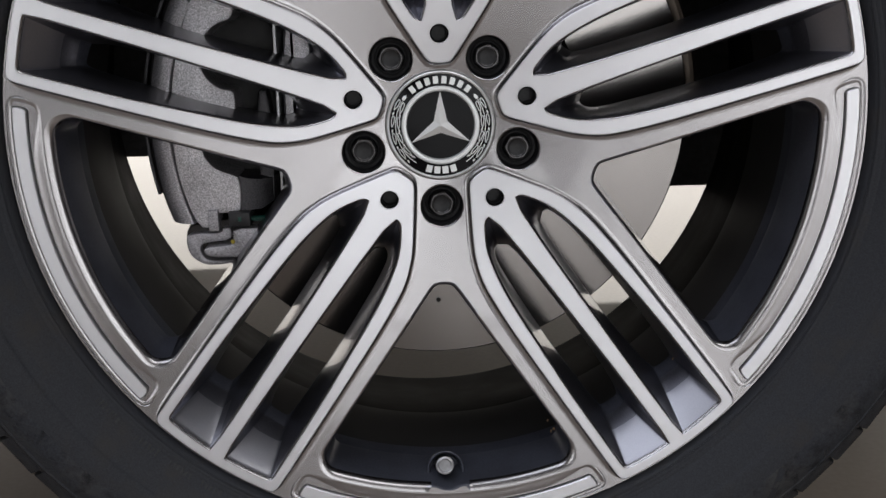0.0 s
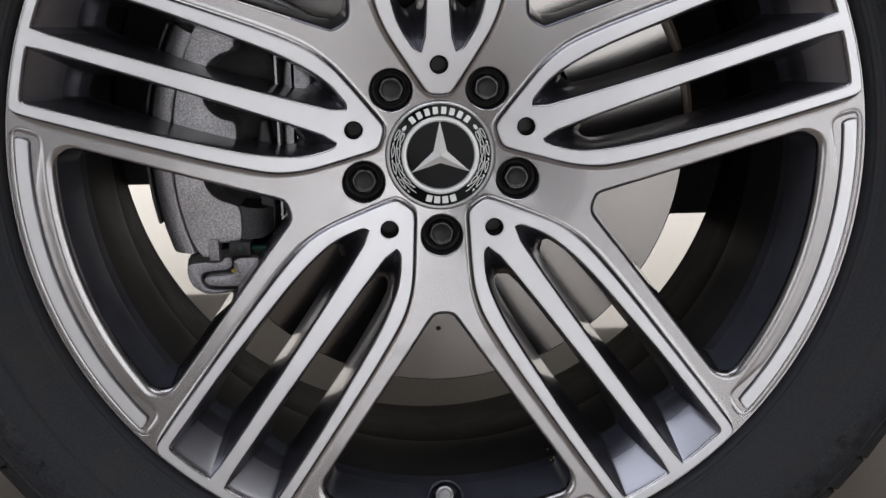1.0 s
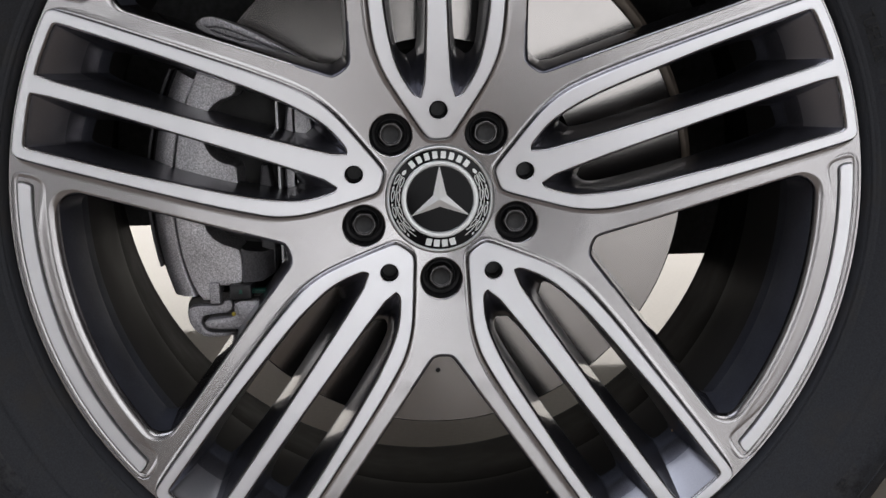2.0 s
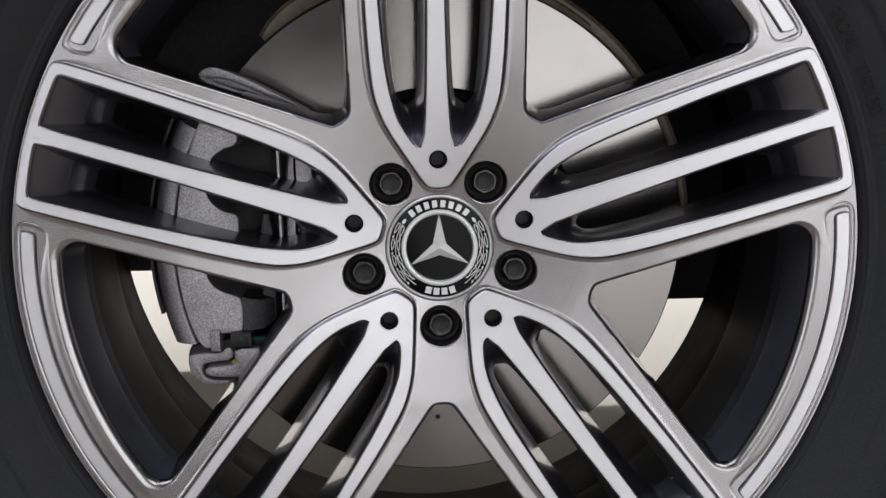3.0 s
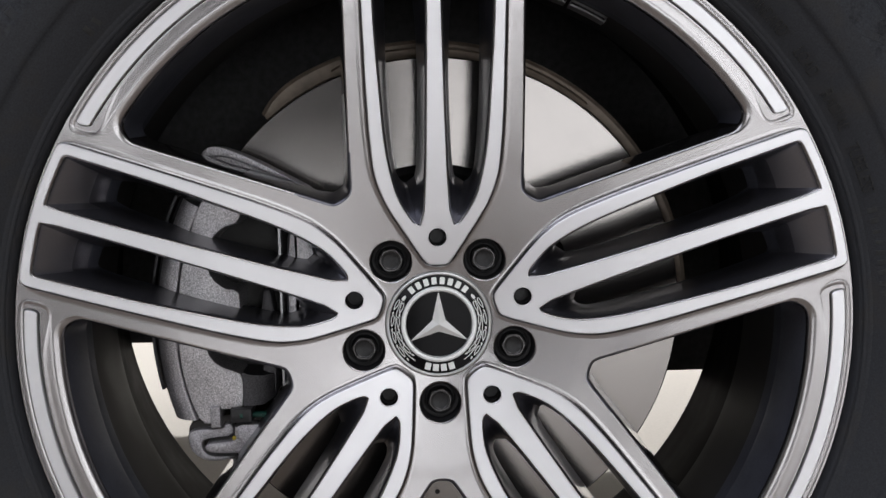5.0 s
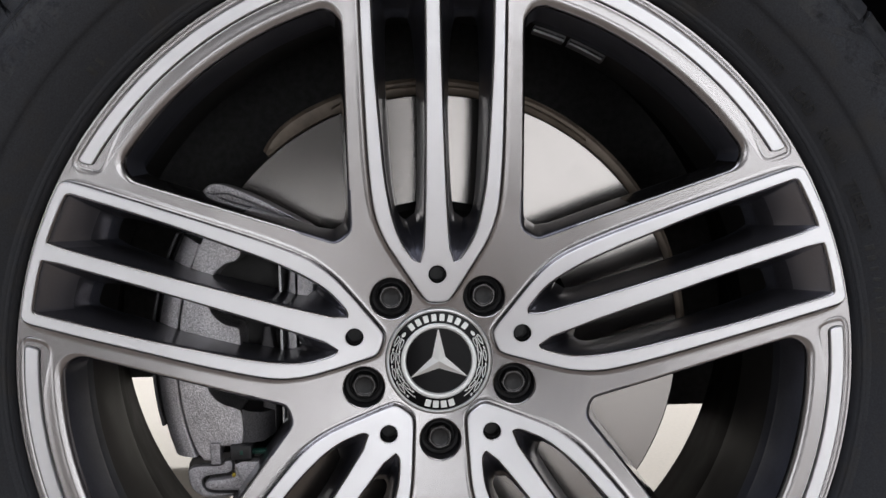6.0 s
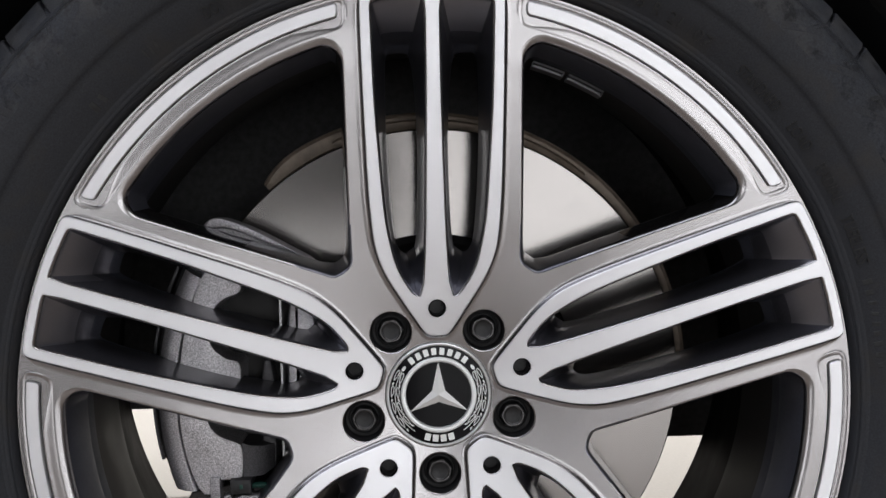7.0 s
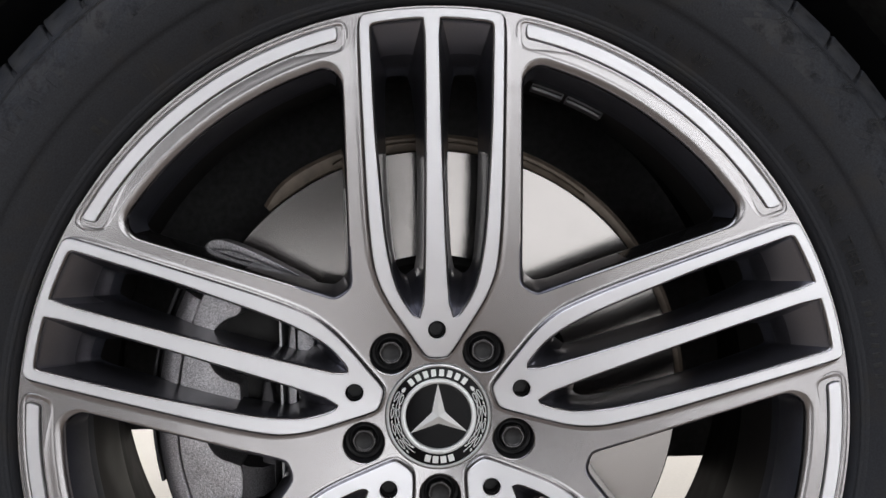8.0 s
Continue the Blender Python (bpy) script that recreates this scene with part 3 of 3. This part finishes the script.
    s.v = [(x * size, d * size, (z - 0.25 * abs(z)) * size * 1.7) for x, d, z in s.v]
    return s.mesh("amber_speck", AMBER, 60)


for size, x, y, z in ((1.5, 0.1322, -0.004, -0.1972), (1.2, 0.1326, -0.003, -0.2003), (0.9, 0.1684, 0.004, -0.1772), (1.2, 0.0808, 0.006, -0.2300), (0.9, 0.0786, 0.006, -0.2318), (0.8, 0.0763, 0.007, -0.2236)):
    part("amber_speck", amber_speck(size), wheel, "small amber speck", Matrix.Translation((x, y, z)))


# ---- tyre ----
TYRE = [(281, -30), (285.2, -32.5), (286.0, -38.5), (286.8, -41.8), (287.8, -42.6), (288.3, -41.8), (288.8, -42.8), (290.4, -43.6), (290.9, -43.5), (291.4, -43.9), (293.2, -44.9), (293.8, -44.9), (294.4, -45.4), (300, -49.5), (308, -54.6), (314, -57.4),
        (316.6, -58.4), (317.4, -59.4), (318.6, -60.7), (320.6, -61.6), (326, -63.2), (334, -65.0), (344, -65.2), (351, -62.6), (355, -60.6), (356, -60.9), (357.2, -59.6), (361, -55.0), (366, -48.4), (370, -41.5),
        (374, -31), (377.5, -14), (380, 10), (381, 70), (380, 150), (377, 205), (371, 218), (344, 233), (310, 226), (290, 216), (278, 205), (272, 180), (272, 0), (281, -30)]
def squeeze(r, degrees_):
    """How far the tyre is drawn inwards near the ground, fitted to the camera's view."""
    a = (degrees_ - 275 + 180) % 360 - 180
    f = min(max((r - 287) / 62, 0), 1)
    return 12.7 * math.exp(-(a / 62) ** 2) * f * f * (3 - 2 * f)


def on_wall(r, a, d):
    """A point of the squeezed tyre from radius, angle in radians and depth."""
    r -= squeeze(r, math.degrees(a))
    return r * math.cos(a), d, r * math.sin(a)


tyre_shape = lathe(TYRE[:22], 360)
lathe(TYRE[21:], 360, shape=tyre_shape, slot=1)
tyre_shape.v = [on_wall(math.hypot(x, z), math.atan2(z, x), d) for x, d, z in tyre_shape.v]
tyre = part("tyre", tyre_shape.mesh("tyre", [RUBBER, SHOULDER], 40, 0.01), wheel, "black rubber tyre with worn raised lettering")


def tread_block(half):
    """One shoulder block of the tread; sector of the tyre, with a rounded outer edge."""
    s = Shape()
    prof = [(359.5, -56.0), (363, -54.6), (369, -49.2), (375, -42.0), (380, -33.4), (384, -21), (386.6, -4), (387.6, 14), (377, 14)]
    sec = []
    for k, (a, d) in enumerate(((-half, 0.9), (-half + 0.12, 0), (half - 0.12, 0), (half, 0.9))):
        sec.append([len(s.v) + i for i in range(len(prof))])
        for r, y in prof:
            rr = r - d
            s.v.append((rr * math.sin(radians(a)), y + d * 0.6, rr * math.cos(radians(a))))
    for p, q in zip(sec, sec[1:]):
        for i in range(len(prof) - 1):
            s.f.append((p[i], p[i + 1], q[i + 1], q[i]))
            s.m.append(0)
    s.f += [tuple(sec[0]), tuple(sec[-1])]
    s.m += [0, 0]
    return s.mesh("tread_block", SHOULDER, 30)


short_block, long_block = tread_block(2.17), tread_block(2.46)
for k in range(72):
    a = (k // 2) * 10.0 + (k % 2) * 5.0 + 1.1
    part("tread_block", long_block if k % 2 else short_block, tyre, "", about_axle(a) @ Matrix.Translation((0, 0, -0.001 * squeeze(380, 90 + a))))


def wall_depth(r):
    """Depth of the tyre's outer wall at a radius."""
    pts = [p for p in TYRE[1:30]]
    return float(np.interp(r, [p[0] for p in pts], [p[1] for p in pts]))


def raised_word(body, r, a0, a1, height=7.0):
    """Raised characters along the wall, reading clockwise from angle a0 to a1, their feet at radius r."""
    curve = bpy.data.curves.new("word", "FONT")
    curve.body, curve.extrude = body, 0.05
    ob = new("word", curve)
    me = bpy.data.meshes.new_from_object(ob.evaluated_get(bpy.context.evaluated_depsgraph_get()))
    bpy.data.objects.remove(ob)
    co = np.array([v.co[:] for v in me.vertices])
    x0, x1, y1 = co[:, 0].min(), co[:, 0].max(), co[:, 1].max()
    for v, (x, y, z) in zip(me.vertices, co):
        a = radians(a0 + (a1 - a0) * (x - x0) / (x1 - x0))
        rr = r + y / y1 * height
        d = wall_depth(rr) + 0.3 - z * 24.0
        v.co = Vector(on_wall(rr, a, d)) * 0.001
    me.materials.append(WORN)
    me.name = "raised_word"
    return me


for word, r, a0, a1 in (("275/45", 297.5, 67.5, 62.0), ("R", 297.5, 60.8, 59.8), ("21", 297.5, 58.6, 56.8), ("107", 297.5, 55.4, 52.2), ("STANDARD", 297.5, 47.4, 40.2), ("LOAD", 297.5, 37.6, 33.7), ("RADIAL", 297.5, 31.2, 25.7),
                        ("TUBELESS", 297.5, 23.8, 17.2), ("DOT", 298.5, 119.7, 117.0), ("A3P3", 298.0, 115.0, 111.5)):
    part("raised_word", raised_word(word, r, a0, a1), tyre, "worn raised sidewall lettering")


def ridge(s, r0, a0, r1, a1, width, height, n=8):
    """A low ridge along the tyre's wall from one polar point to another."""
    rows = [[], [], [], []]
    for k in range(n + 1):
        f = k / n
        r, a = r0 + (r1 - r0) * f, radians(a0 + (a1 - a0) * f)
        tr, ta = r1 - r0, radians(a1 - a0) * (r0 + r1) / 2
        ln = math.hypot(tr, ta)
        nr, na = -ta / ln, tr / ln
        for row, (o, h) in zip(rows, ((-0.5, -0.3), (-0.28, height), (0.28, height), (0.5, -0.3))):
            rr, aa = r + nr * o * width, a + na * o * width / r
            row.append(len(s.v))
            s.v.append(on_wall(rr, aa, wall_depth(rr) - h))
    for p, q in zip(rows, rows[1:]):
        s.bridge(p, q, 0, False)


def bars(s, a0, a1, r, height, count):
    """Unreadable raised writing: a row of plain bars."""
    step = (a1 - a0) / count
    rng = random.Random(int(a0 * 10))
    for k in range(count):
        a = a0 + step * (k + 0.5)
        ridge(s, r + height * rng.uniform(0, 0.3), a, r + height * rng.uniform(0.8, 1.0), a + step * rng.uniform(-0.2, 0.2), abs(radians(step)) * r * rng.uniform(0.45, 0.75), 0.26, 3)
    return s


for k in range(6):
    part("raised_bar", bars(Shape(), 150.5 - 2.6 * k, 147.9 - 2.6 * k, 333, 15, 1).mesh("raised_bar", RUBBER, 0), tyre, "large worn raised sidewall mark")
marks = Shape()
for a0, a1, r, h, c in ((128.9, 126.4, 298, 8, 3), (138.5, 135.2, 297, 8, 2), (110.2, 106.0, 298, 7, 4), (15.4, 3.0, 297, 6, 9), (216.2, 220.6, 293, 5, 7), (223.4, 227.4, 293, 5, 6), (229, 232.8, 293, 5, 6), (234, 237.5, 293, 5, 5), (255, 285, 296, 6, 18)):
    bars(marks, a0, a1, r, h, c)
tagged(part("sidewall_marking", marks.mesh("sidewall_marking", WORN, 0), tyre, "small worn raised sidewall marks"), kind="stuff")


def wall_pattern():
    """Thin crossing ridges between the wall's middle and its shoulder."""
    s = Shape()
    for k in range(58):
        a = k * 360 / 58
        if 132 < a < 152 or 316 < a < 331:
            continue
        ridge(s, 352, a, 336, a + 4.0, 7.0, 0.16)
    for k in range(36):
        for a in (83.6, 88.3):
            ridge(s, 360.5, a - 10 * k + 0.35, 350, a - 10 * k + 1.25, 1.1, 0.4, 4)
            ridge(s, 360.5, a - 10 * k - 0.15, 350, a - 10 * k + 0.75, 1.1, 0.4, 4)
    for k in range(116):
        a = k * 360 / 116
        ridge(s, 357.0, a, 357.0, a + 3.2, 1.4, 0.4, 3)
    return s.mesh("wall_pattern", RUBBER, 0)


tagged(part("wall_pattern", wall_pattern(), tyre, "fine raised ridges on the tyre wall"), kind="stuff")

# ---- brake disc and its shield ----
disc = thing("brake_disc", "ventilated steel brake disc with turned, slightly browned faces", "brake disc", pose(0, 0, HUB))
part("friction_ring", lathe([(111.6, 95), (112.4, 91), (194.4, 91)], 240).mesh("friction_ring", DISC, 30), disc, "brushed steel friction face")
part("disc_edge", lathe([(194.4, 91), (195.4, 92.0), (195.4, 101), (191, 102), (191, 112), (195, 113), (195, 124), (100, 124)], 240).mesh("disc_edge", EDGE, 30), disc, "dark ventilated edge")
part("hat", lathe([(112, 108), (106, 108), (102, 104), (99, 96), (93, 58), (89, 54), (30, 53)], 160).mesh("hat", HATBLACK, 30), disc, "dark disc hat")
part("pin_hole_dot", lathe([(1.9, 0), (1.9, -0.4), (0, -0.4)], 20).mesh("pin_hole_dot", BLACK), disc, "", Matrix.Translation((-0.0009, 0.0908, -0.1516)))

shield = thing("dust_shield", "browned sheet steel dust shield behind the brake disc", "dust shield", pose(-0.003, 0, HUB + 0.003))


def shield_band(name, a0, a1, inner, outer, front, bead, taper):
    """A turned-out edge of sheet steel: a shallow trough with a rolled bead outside, which narrows to a rounded end."""
    s = Shape()
    rows = []
    for k in range(161):
        a = a0 + (a1 - a0) * k / 160
        f = min(max((a - a1 + taper) / taper, 0.0), 1.0)
        out = outer - (outer - inner - 2.5) * f ** 2.6
        base = inner - 4.4 * max(0.0, math.cos(radians(a - 135)))
        w = out - base
        pts = [(base, front + 16), (base, front + 1.0), (base + 0.06 * w, front + 0.2), (base + 0.2 * w, front + 0.6), (base + 0.62 * w, front + 1.5), (out - bead * 1.7, front + 1.2),
               (out - bead * 1.2, front - 0.2), (out - bead * 0.6, front - 0.9), (out - bead * 0.2, front - 0.5), (out, front + 0.8), (out, front + 16)]
        rows.append([len(s.v) + i for i in range(len(pts))])
        for r, d in pts:
            s.v.append((r * math.cos(radians(a)), d, r * math.sin(radians(a))))
    for p, q in zip(rows, rows[1:]):
        s.bridge(p, q, 0, False)
    s.fill(rows[-1])
    return s.mesh(name, RUST, 35)


part("shield_plate", lathe([(120, 128), (194, 128), (195.6, 112)], 120, a0=-8, a1=129.5).mesh("shield_plate", RUST, 30), shield, "browned sheet steel plate")
part("turned_edge", shield_band("turned_edge", -8, 130.5, 196.4, 206.0, 95.5, 1.6, 13.0), shield, "turned-out edge of the shield")
part("inner_lip", shield_band("inner_lip", 50.5, 112, 195.6, 200.6, 93.4, 0.9, 9.0), shield, "short inner lip of the shield")

# ---- brake caliper ----
caliper = thing("brake_caliper", "cast silver brake caliper over the edge of the disc", "brake caliper", pose(0, 0, HUB - 0.0005) @ Matrix.Diagonal((1.0095, 1, 1.0095, 1)))


def inner_flank():
    """Slopes back from the face's inner edge towards the brake pad."""
    s = Shape()
    rows = [s.loop(np.array([(x, z1), (x, (z0 + z1) / 2), (x, z0)], float), d) for x, d, z0, z1 in ((-141, 60, -58.5, -34), (-141, 14.6, -58.5, -34), (-136, 15.4, -58.6, -36), (-127, 19.0, -58.4, -37.4), (-118.4, 27.0, -54, -37), (-116.4, 34, -48, -36), (-116.4, 60, -48, -36))]
    for p, q in zip(rows, rows[1:]):
        s.bridge(p, q, 0, False)
    for k in (0, 2):
        s.fill([r[k] for r in rows])
    return s.mesh("inner_flank", SHADECAST, 40)


def cast(points, front, back, bevel, name, mat=CAST, rounds=1, step=2.0):
    return slab(resample(ccw(chaikin(np.array(points, float), rounds)), step), front, back, bevel).mesh(name, mat, 40)


part("face_plate", cast([(-171, -69.8), (-178.6, -52), (-184, -29), (-185.6, -8), (-184.6, 18), (-181, 42), (-175, 65), (-166, 88), (-160, 97), (-142, 93), (-137, 84), (-139, 73), (-151, 70), (-160, 61), (-163, 48),
                         (-160, 35), (-151, 27.5), (-142, 26), (-140, 22), (-140, 8), (-142, 4), (-156, 1), (-164, -7), (-165, -18), (-157, -28.5), (-144, -32.5), (-140, -36), (-140, -56), (-143, -60), (-161.5, -60.4), (-162.6, -70.6)], 12, 60, 2.2, "face_plate", step=2.0),
     caliper, "rough cast silver caliper face with two dark openings")


def outer_rib(profile, name, mat):
    """The caliper's sloping outer edge: an arc with a level lower end, chamfered outside."""
    s = Shape()
    rings = []
    for r, d in profile:
        low = -67.4 + min(max(r - 203.0, 0) * 5, 14)
        a = np.radians(np.linspace(153, 180 - math.degrees(math.asin(low / r)), 49))
        rings.append(s.loop(np.stack([r * np.cos(a), r * np.sin(a)], 1), d))
    for p, q in zip(rings, rings[1:]):
        s.bridge(p, q, 0, False)
    s.fill([r[0] for r in rings])
    s.fill([r[-1] for r in rings])
    return s.mesh(name, mat, 28)


part("outer_rib", outer_rib([(186.4, 60), (186.4, 16), (187.0, 13.6), (188.2, 12.8), (192.0, 13.8), (196.0, 16.4), (199.6, 20.4), (201.2, 23.2), (201.2, 60)], "outer_rib", CAST), caliper, "sloping outer edge of the cast caliper")
part("shaded_flank", outer_rib([(201.4, 60), (201.4, 23.6), (203.0, 28.0), (205.2, 36.0), (206.8, 44), (207.4, 130), (201.4, 130)], "shaded_flank", SHADECAST), caliper, "outer flank of the cast caliper, coloured as shaded")
part("edge_plate", lathe([(208.6, 70), (208.6, 44.5), (209.0, 44), (210.6, 44), (211.0, 44.5), (211.0, 70)], 48, True, a0=154, a1=194).mesh("edge_plate", SHADECAST, 28), caliper, "thin dark strip along the outer edge")
part("inner_flank", inner_flank(), caliper, "sloping inner side of the cast caliper, coloured as shaded")
part("inner_shade", cast([(-186, -60), (-190, 0), (-184, 60), (-166, 95), (-112, 88), (-112, -56)], 48, 120, 3, "inner_shade", HATBLACK), caliper, "dark filler for the shade inside the caliper")
part("piston_ridge", cast([(-128, -52), (-128, 24), (-118, 24), (-117.4, -50), (-119, -56)], 26, 80, 2.2, "piston_ridge", SHADECAST), caliper, "cast ridge over the brake pad")
part("pad_plate", cast([(-113.0, -58), (-113.0, 72), (-111.2, 72), (-111.2, -58)], 20, 84, 0.3, "pad_plate", ZINC, rounds=0), caliper, "thin bright edge of the brake pad")
part("guide_column", cast([(-109, -40), (-109, 70), (-96, 73), (-88, 64), (-87, 40), (-92, -38)], 24, 84, 6, "guide_column"), caliper, "rough cast guide column")
part("bracket_shade", cast([(-182.5, -76), (-178, -68), (-120, -62), (-112, -76), (-118, -92), (-146, -94.5), (-164, -99.5), (-173, -97), (-180.5, -90)], 20, 70, 2.0, "bracket_shade", EDGE), caliper, "dark backing for the gap shade round the bracket")
part("bracket", cast([(-181, -77.5), (-178.5, -74.8), (-172, -73.8), (-155, -73.8), (-155, -70.6), (-148.5, -70.2), (-148.5, -79.4), (-166, -80.6), (-170.4, -82.6), (-171.2, -88), (-166.5, -93.2), (-156, -93.8), (-137, -93.0), (-140, -95.2), (-164, -97.8), (-172.5, -95.5), (-179.5, -88.5)], 12, 40, 1.6, "bracket", MIDCAST, step=1.2), caliper, "cast carrier bracket below the caliper")
part("bracket_boss", cast([(-147, -69.4), (-124, -70.0), (-121, -86.5), (-140, -90.8), (-158, -90.8), (-166, -89.6), (-168.4, -86.4), (-167, -83.6), (-162, -82.6), (-148.5, -81.8), (-146.6, -79.4)], 6.5, 24, 2.0, "bracket_boss", MIDCAST, step=1.2), caliper, "raised boss on the bracket")
part("clip", cast([(-163.5, -72), (-163.5, -57), (-156.5, -57), (-156.5, -72)], 8, 30, 0.8, "clip", MIDCAST, 0, 1.0), caliper, "small steel pad clip")
part("sensor_plug", cast([(-149, -68.4), (-149, -58.4), (-134, -58.4), (-134, -68.4)], 5, 30, 0.9, "sensor_plug", BLACK, 0, 1.0), caliper, "black plug of the wear sensor")
part("sensor_lead", cast([(-134.5, -65.6), (-134.5, -62.8), (-118, -62.8), (-118, -65.6)], 9.4, 16, 1.3, "sensor_lead", GREEN, 0, 1.0), caliper, "green sensor lead")
part("sensor_seal", cast([(-142.4, -64.8), (-142.4, -61.6), (-140, -61.6), (-140, -64.8)], 4.6, 8, 0.4, "sensor_seal", GREEN, 0, 0.8), caliper, "small green seal")
part("paint_mark", cast(circle(-147, -79.2, 1.5, 16), 5.1, 7, 0.3, "paint_mark", YELLOW, 0, 1.0), caliper, "yellow paint dot")
part("upper_bracket", cast([(-167, 119), (-166, 124.4), (-160, 128), (-152, 127.5), (-132, 119.4), (-108, 106.4), (-88, 95), (-92, 94), (-110, 103), (-131, 113), (-150, 120.6), (-160, 119.6)], 28, 60, 1.7, "upper_bracket", MIDCAST, step=1.6), caliper, "upper arm of the cast carrier")
part("upper_web", cast([(-161, 121), (-150, 121.5), (-131, 113.5), (-110, 103.5), (-89, 94.4), (-112, 98), (-140, 109), (-157, 114)], 31, 60, 1.0, "upper_web", MIDCAST, step=1.6), caliper, "cast web inside the upper arm")
part("upper_shade", cast([(-160, 117), (-150, 117), (-110, 101), (-92, 93), (-96, 84), (-160, 96)], 36, 90, 3, "upper_shade", EDGE), caliper, "dark backing for the shade under the upper arm")

# ---- car behind the wheel ----
car = thing("car", "parked car with black plastic wheel housing and underside", "car", pose(0, 0, HUB))
part("wheel_arch_liner", lathe([(430, -20), (432, 0), (450, 330)], 96, a0=-12, a1=192).mesh("wheel_arch_liner", PLASTIC, 60), car, "black wheel arch liner")


def box(x0, x1, y0, y1, z0, z1, material_, name):
    s = Shape()
    s.v = [(x, y, z) for x in (x0, x1) for y in (y0, y1) for z in (z0, z1)]
    s.f = [(0, 1, 3, 2), (4, 6, 7, 5), (0, 4, 5, 1), (2, 3, 7, 6), (0, 2, 6, 4), (1, 5, 7, 3)]
    s.m = [0] * 6
    return s.mesh(name, material_, 0)


part("inner_panel", box(-450, -120, 300, 320, -59, 460, PLASTIC, "inner_panel"), car, "black inner wheel housing")
part("inner_panel", box(-120, 450, 300, 320, -101, 460, PLASTIC, "inner_panel"), car, "black inner wheel housing")
part("underbody", box(-900, 80, 950, 2120, -125, 420, HATBLACK, "underbody"), car, "unseen black underbody block, added to darken the floor")
part("underbody", box(80, 760, 950, 1680, -125, 420, HATBLACK, "underbody"), car, "unseen black underbody block, added to darken the floor")


def fender():
    """The car's side round the wheel: a thick panel with a round arch and rounded edges."""
    arch = np.radians(np.linspace(195, 8, 60))
    pts = [(-760, -60), (-450, -116)] + [(434 * math.cos(a), 434 * math.sin(a)) for a in arch] + [(500, 62), (760, 100), (760, 470), (620, 520), (0, 545), (-420, 520), (-700, 420), (-800, 200), (-810, 0)]
    o = resample(ccw(np.array(pts, float)), 12.0)
    s = Shape()
    w = [s.loop(offset(o, -d), y) for d, y in ((12, -70), (4, -67), (0, -58), (0, 208), (2, 210))]
    for p, q in zip(w, w[1:]):
        s.bridge(p, q)
    s.region(offset(o, -12), [], -70, 60)
    s.region(offset(o, -2), [], 210, 60)
    return s.mesh("fender", DARKPAINT, 40, 0.05)


part("fender", fender(), car, "unseen dark fender with a round wheel arch, added to block light")
part("bonnet", slab(resample(ccw(chaikin(np.array([(-690, 440), (-420, 525), (0, 556), (620, 532), (760, 510), (760, 440)], float), 1)), 14.0), 212, 1880, 10.0).mesh("bonnet", DARKPAINT, 40), car, "unseen dark bonnet over the wheel housing, added to block light")

# ---- hall: unseen, added; wall and ceiling tones chosen to shape the light ----
def plane(name, x0, x1, y0, y1, z0, z1, mat, label):
    ob = new(name, box(x0 * 1000, x1 * 1000, y0 * 1000, y1 * 1000, z0 * 1000, z1 * 1000, mat, name))
    return tagged(ob, label, name.split("_")[0], kind="structure")


plane("floor", -7, 7, -5.2, 7.2, -0.1, 0.0, FLOOR, "smooth warm grey studio floor under the car")
plane("ceiling", -7, 7, -5.2, 7.2, 3.5, 3.6, DARKWALL, "unseen ceiling, made dark to keep reflections contrasty")


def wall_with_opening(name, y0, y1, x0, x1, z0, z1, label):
    """A wall right across the hall with one wide opening for an added lamp."""
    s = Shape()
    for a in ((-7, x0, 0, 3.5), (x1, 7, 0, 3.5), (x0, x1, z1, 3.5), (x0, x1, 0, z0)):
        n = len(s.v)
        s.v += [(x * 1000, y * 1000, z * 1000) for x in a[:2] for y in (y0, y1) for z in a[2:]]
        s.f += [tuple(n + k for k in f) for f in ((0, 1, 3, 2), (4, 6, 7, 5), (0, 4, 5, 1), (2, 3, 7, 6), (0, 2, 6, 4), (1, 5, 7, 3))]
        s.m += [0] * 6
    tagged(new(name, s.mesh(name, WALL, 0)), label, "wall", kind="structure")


wall_with_opening("wall_south", -5.3, -5.2, -3.75, 4.45, 0.02, 1.34, "unseen off-white wall with a low opening added for a fill lamp")
wall_with_opening("wall_north", 7.2, 7.3, -4.5, 4.5, 0.19, 2.41, "unseen off-white wall with an opening added for a fill lamp")
plane("wall_west", -7.1, -7, -5.2, 7.2, 0.0, 3.5, WALL, "unseen wall, made pale to lighten the wheel's left")
plane("wall_east", 7, 7.1, -5.2, 7.2, 0.0, 3.5, DARKWALL, "unseen wall, made dark to dim the wheel's right")
plane("pillar", -1.55, 0.05, -5.19, -4.95, 0.27, 3.5, DARKWALL, "unseen broad dark card, added to darken reflections in the disc")
plane("plinth", -0.62, -0.06, -2.46, -2.10, 0.0, 0.20, DARKWALL, "unseen low dark block, added to darken reflections in the spokes")


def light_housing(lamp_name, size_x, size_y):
    """Flat tray added behind an unseen overhead fill lamp."""
    fixture = thing("fill_lamp_tray", "flat white tray added behind an unseen overhead fill lamp", "ceiling light", bpy.data.objects[lamp_name].matrix_world.copy())
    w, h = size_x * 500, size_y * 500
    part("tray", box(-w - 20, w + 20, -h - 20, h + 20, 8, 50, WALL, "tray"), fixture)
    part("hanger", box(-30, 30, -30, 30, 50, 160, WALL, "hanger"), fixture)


light_housing("left_overhead_fill", 3.6, 2.8)
light_housing("right_overhead_fill", 2.8, 2.2)
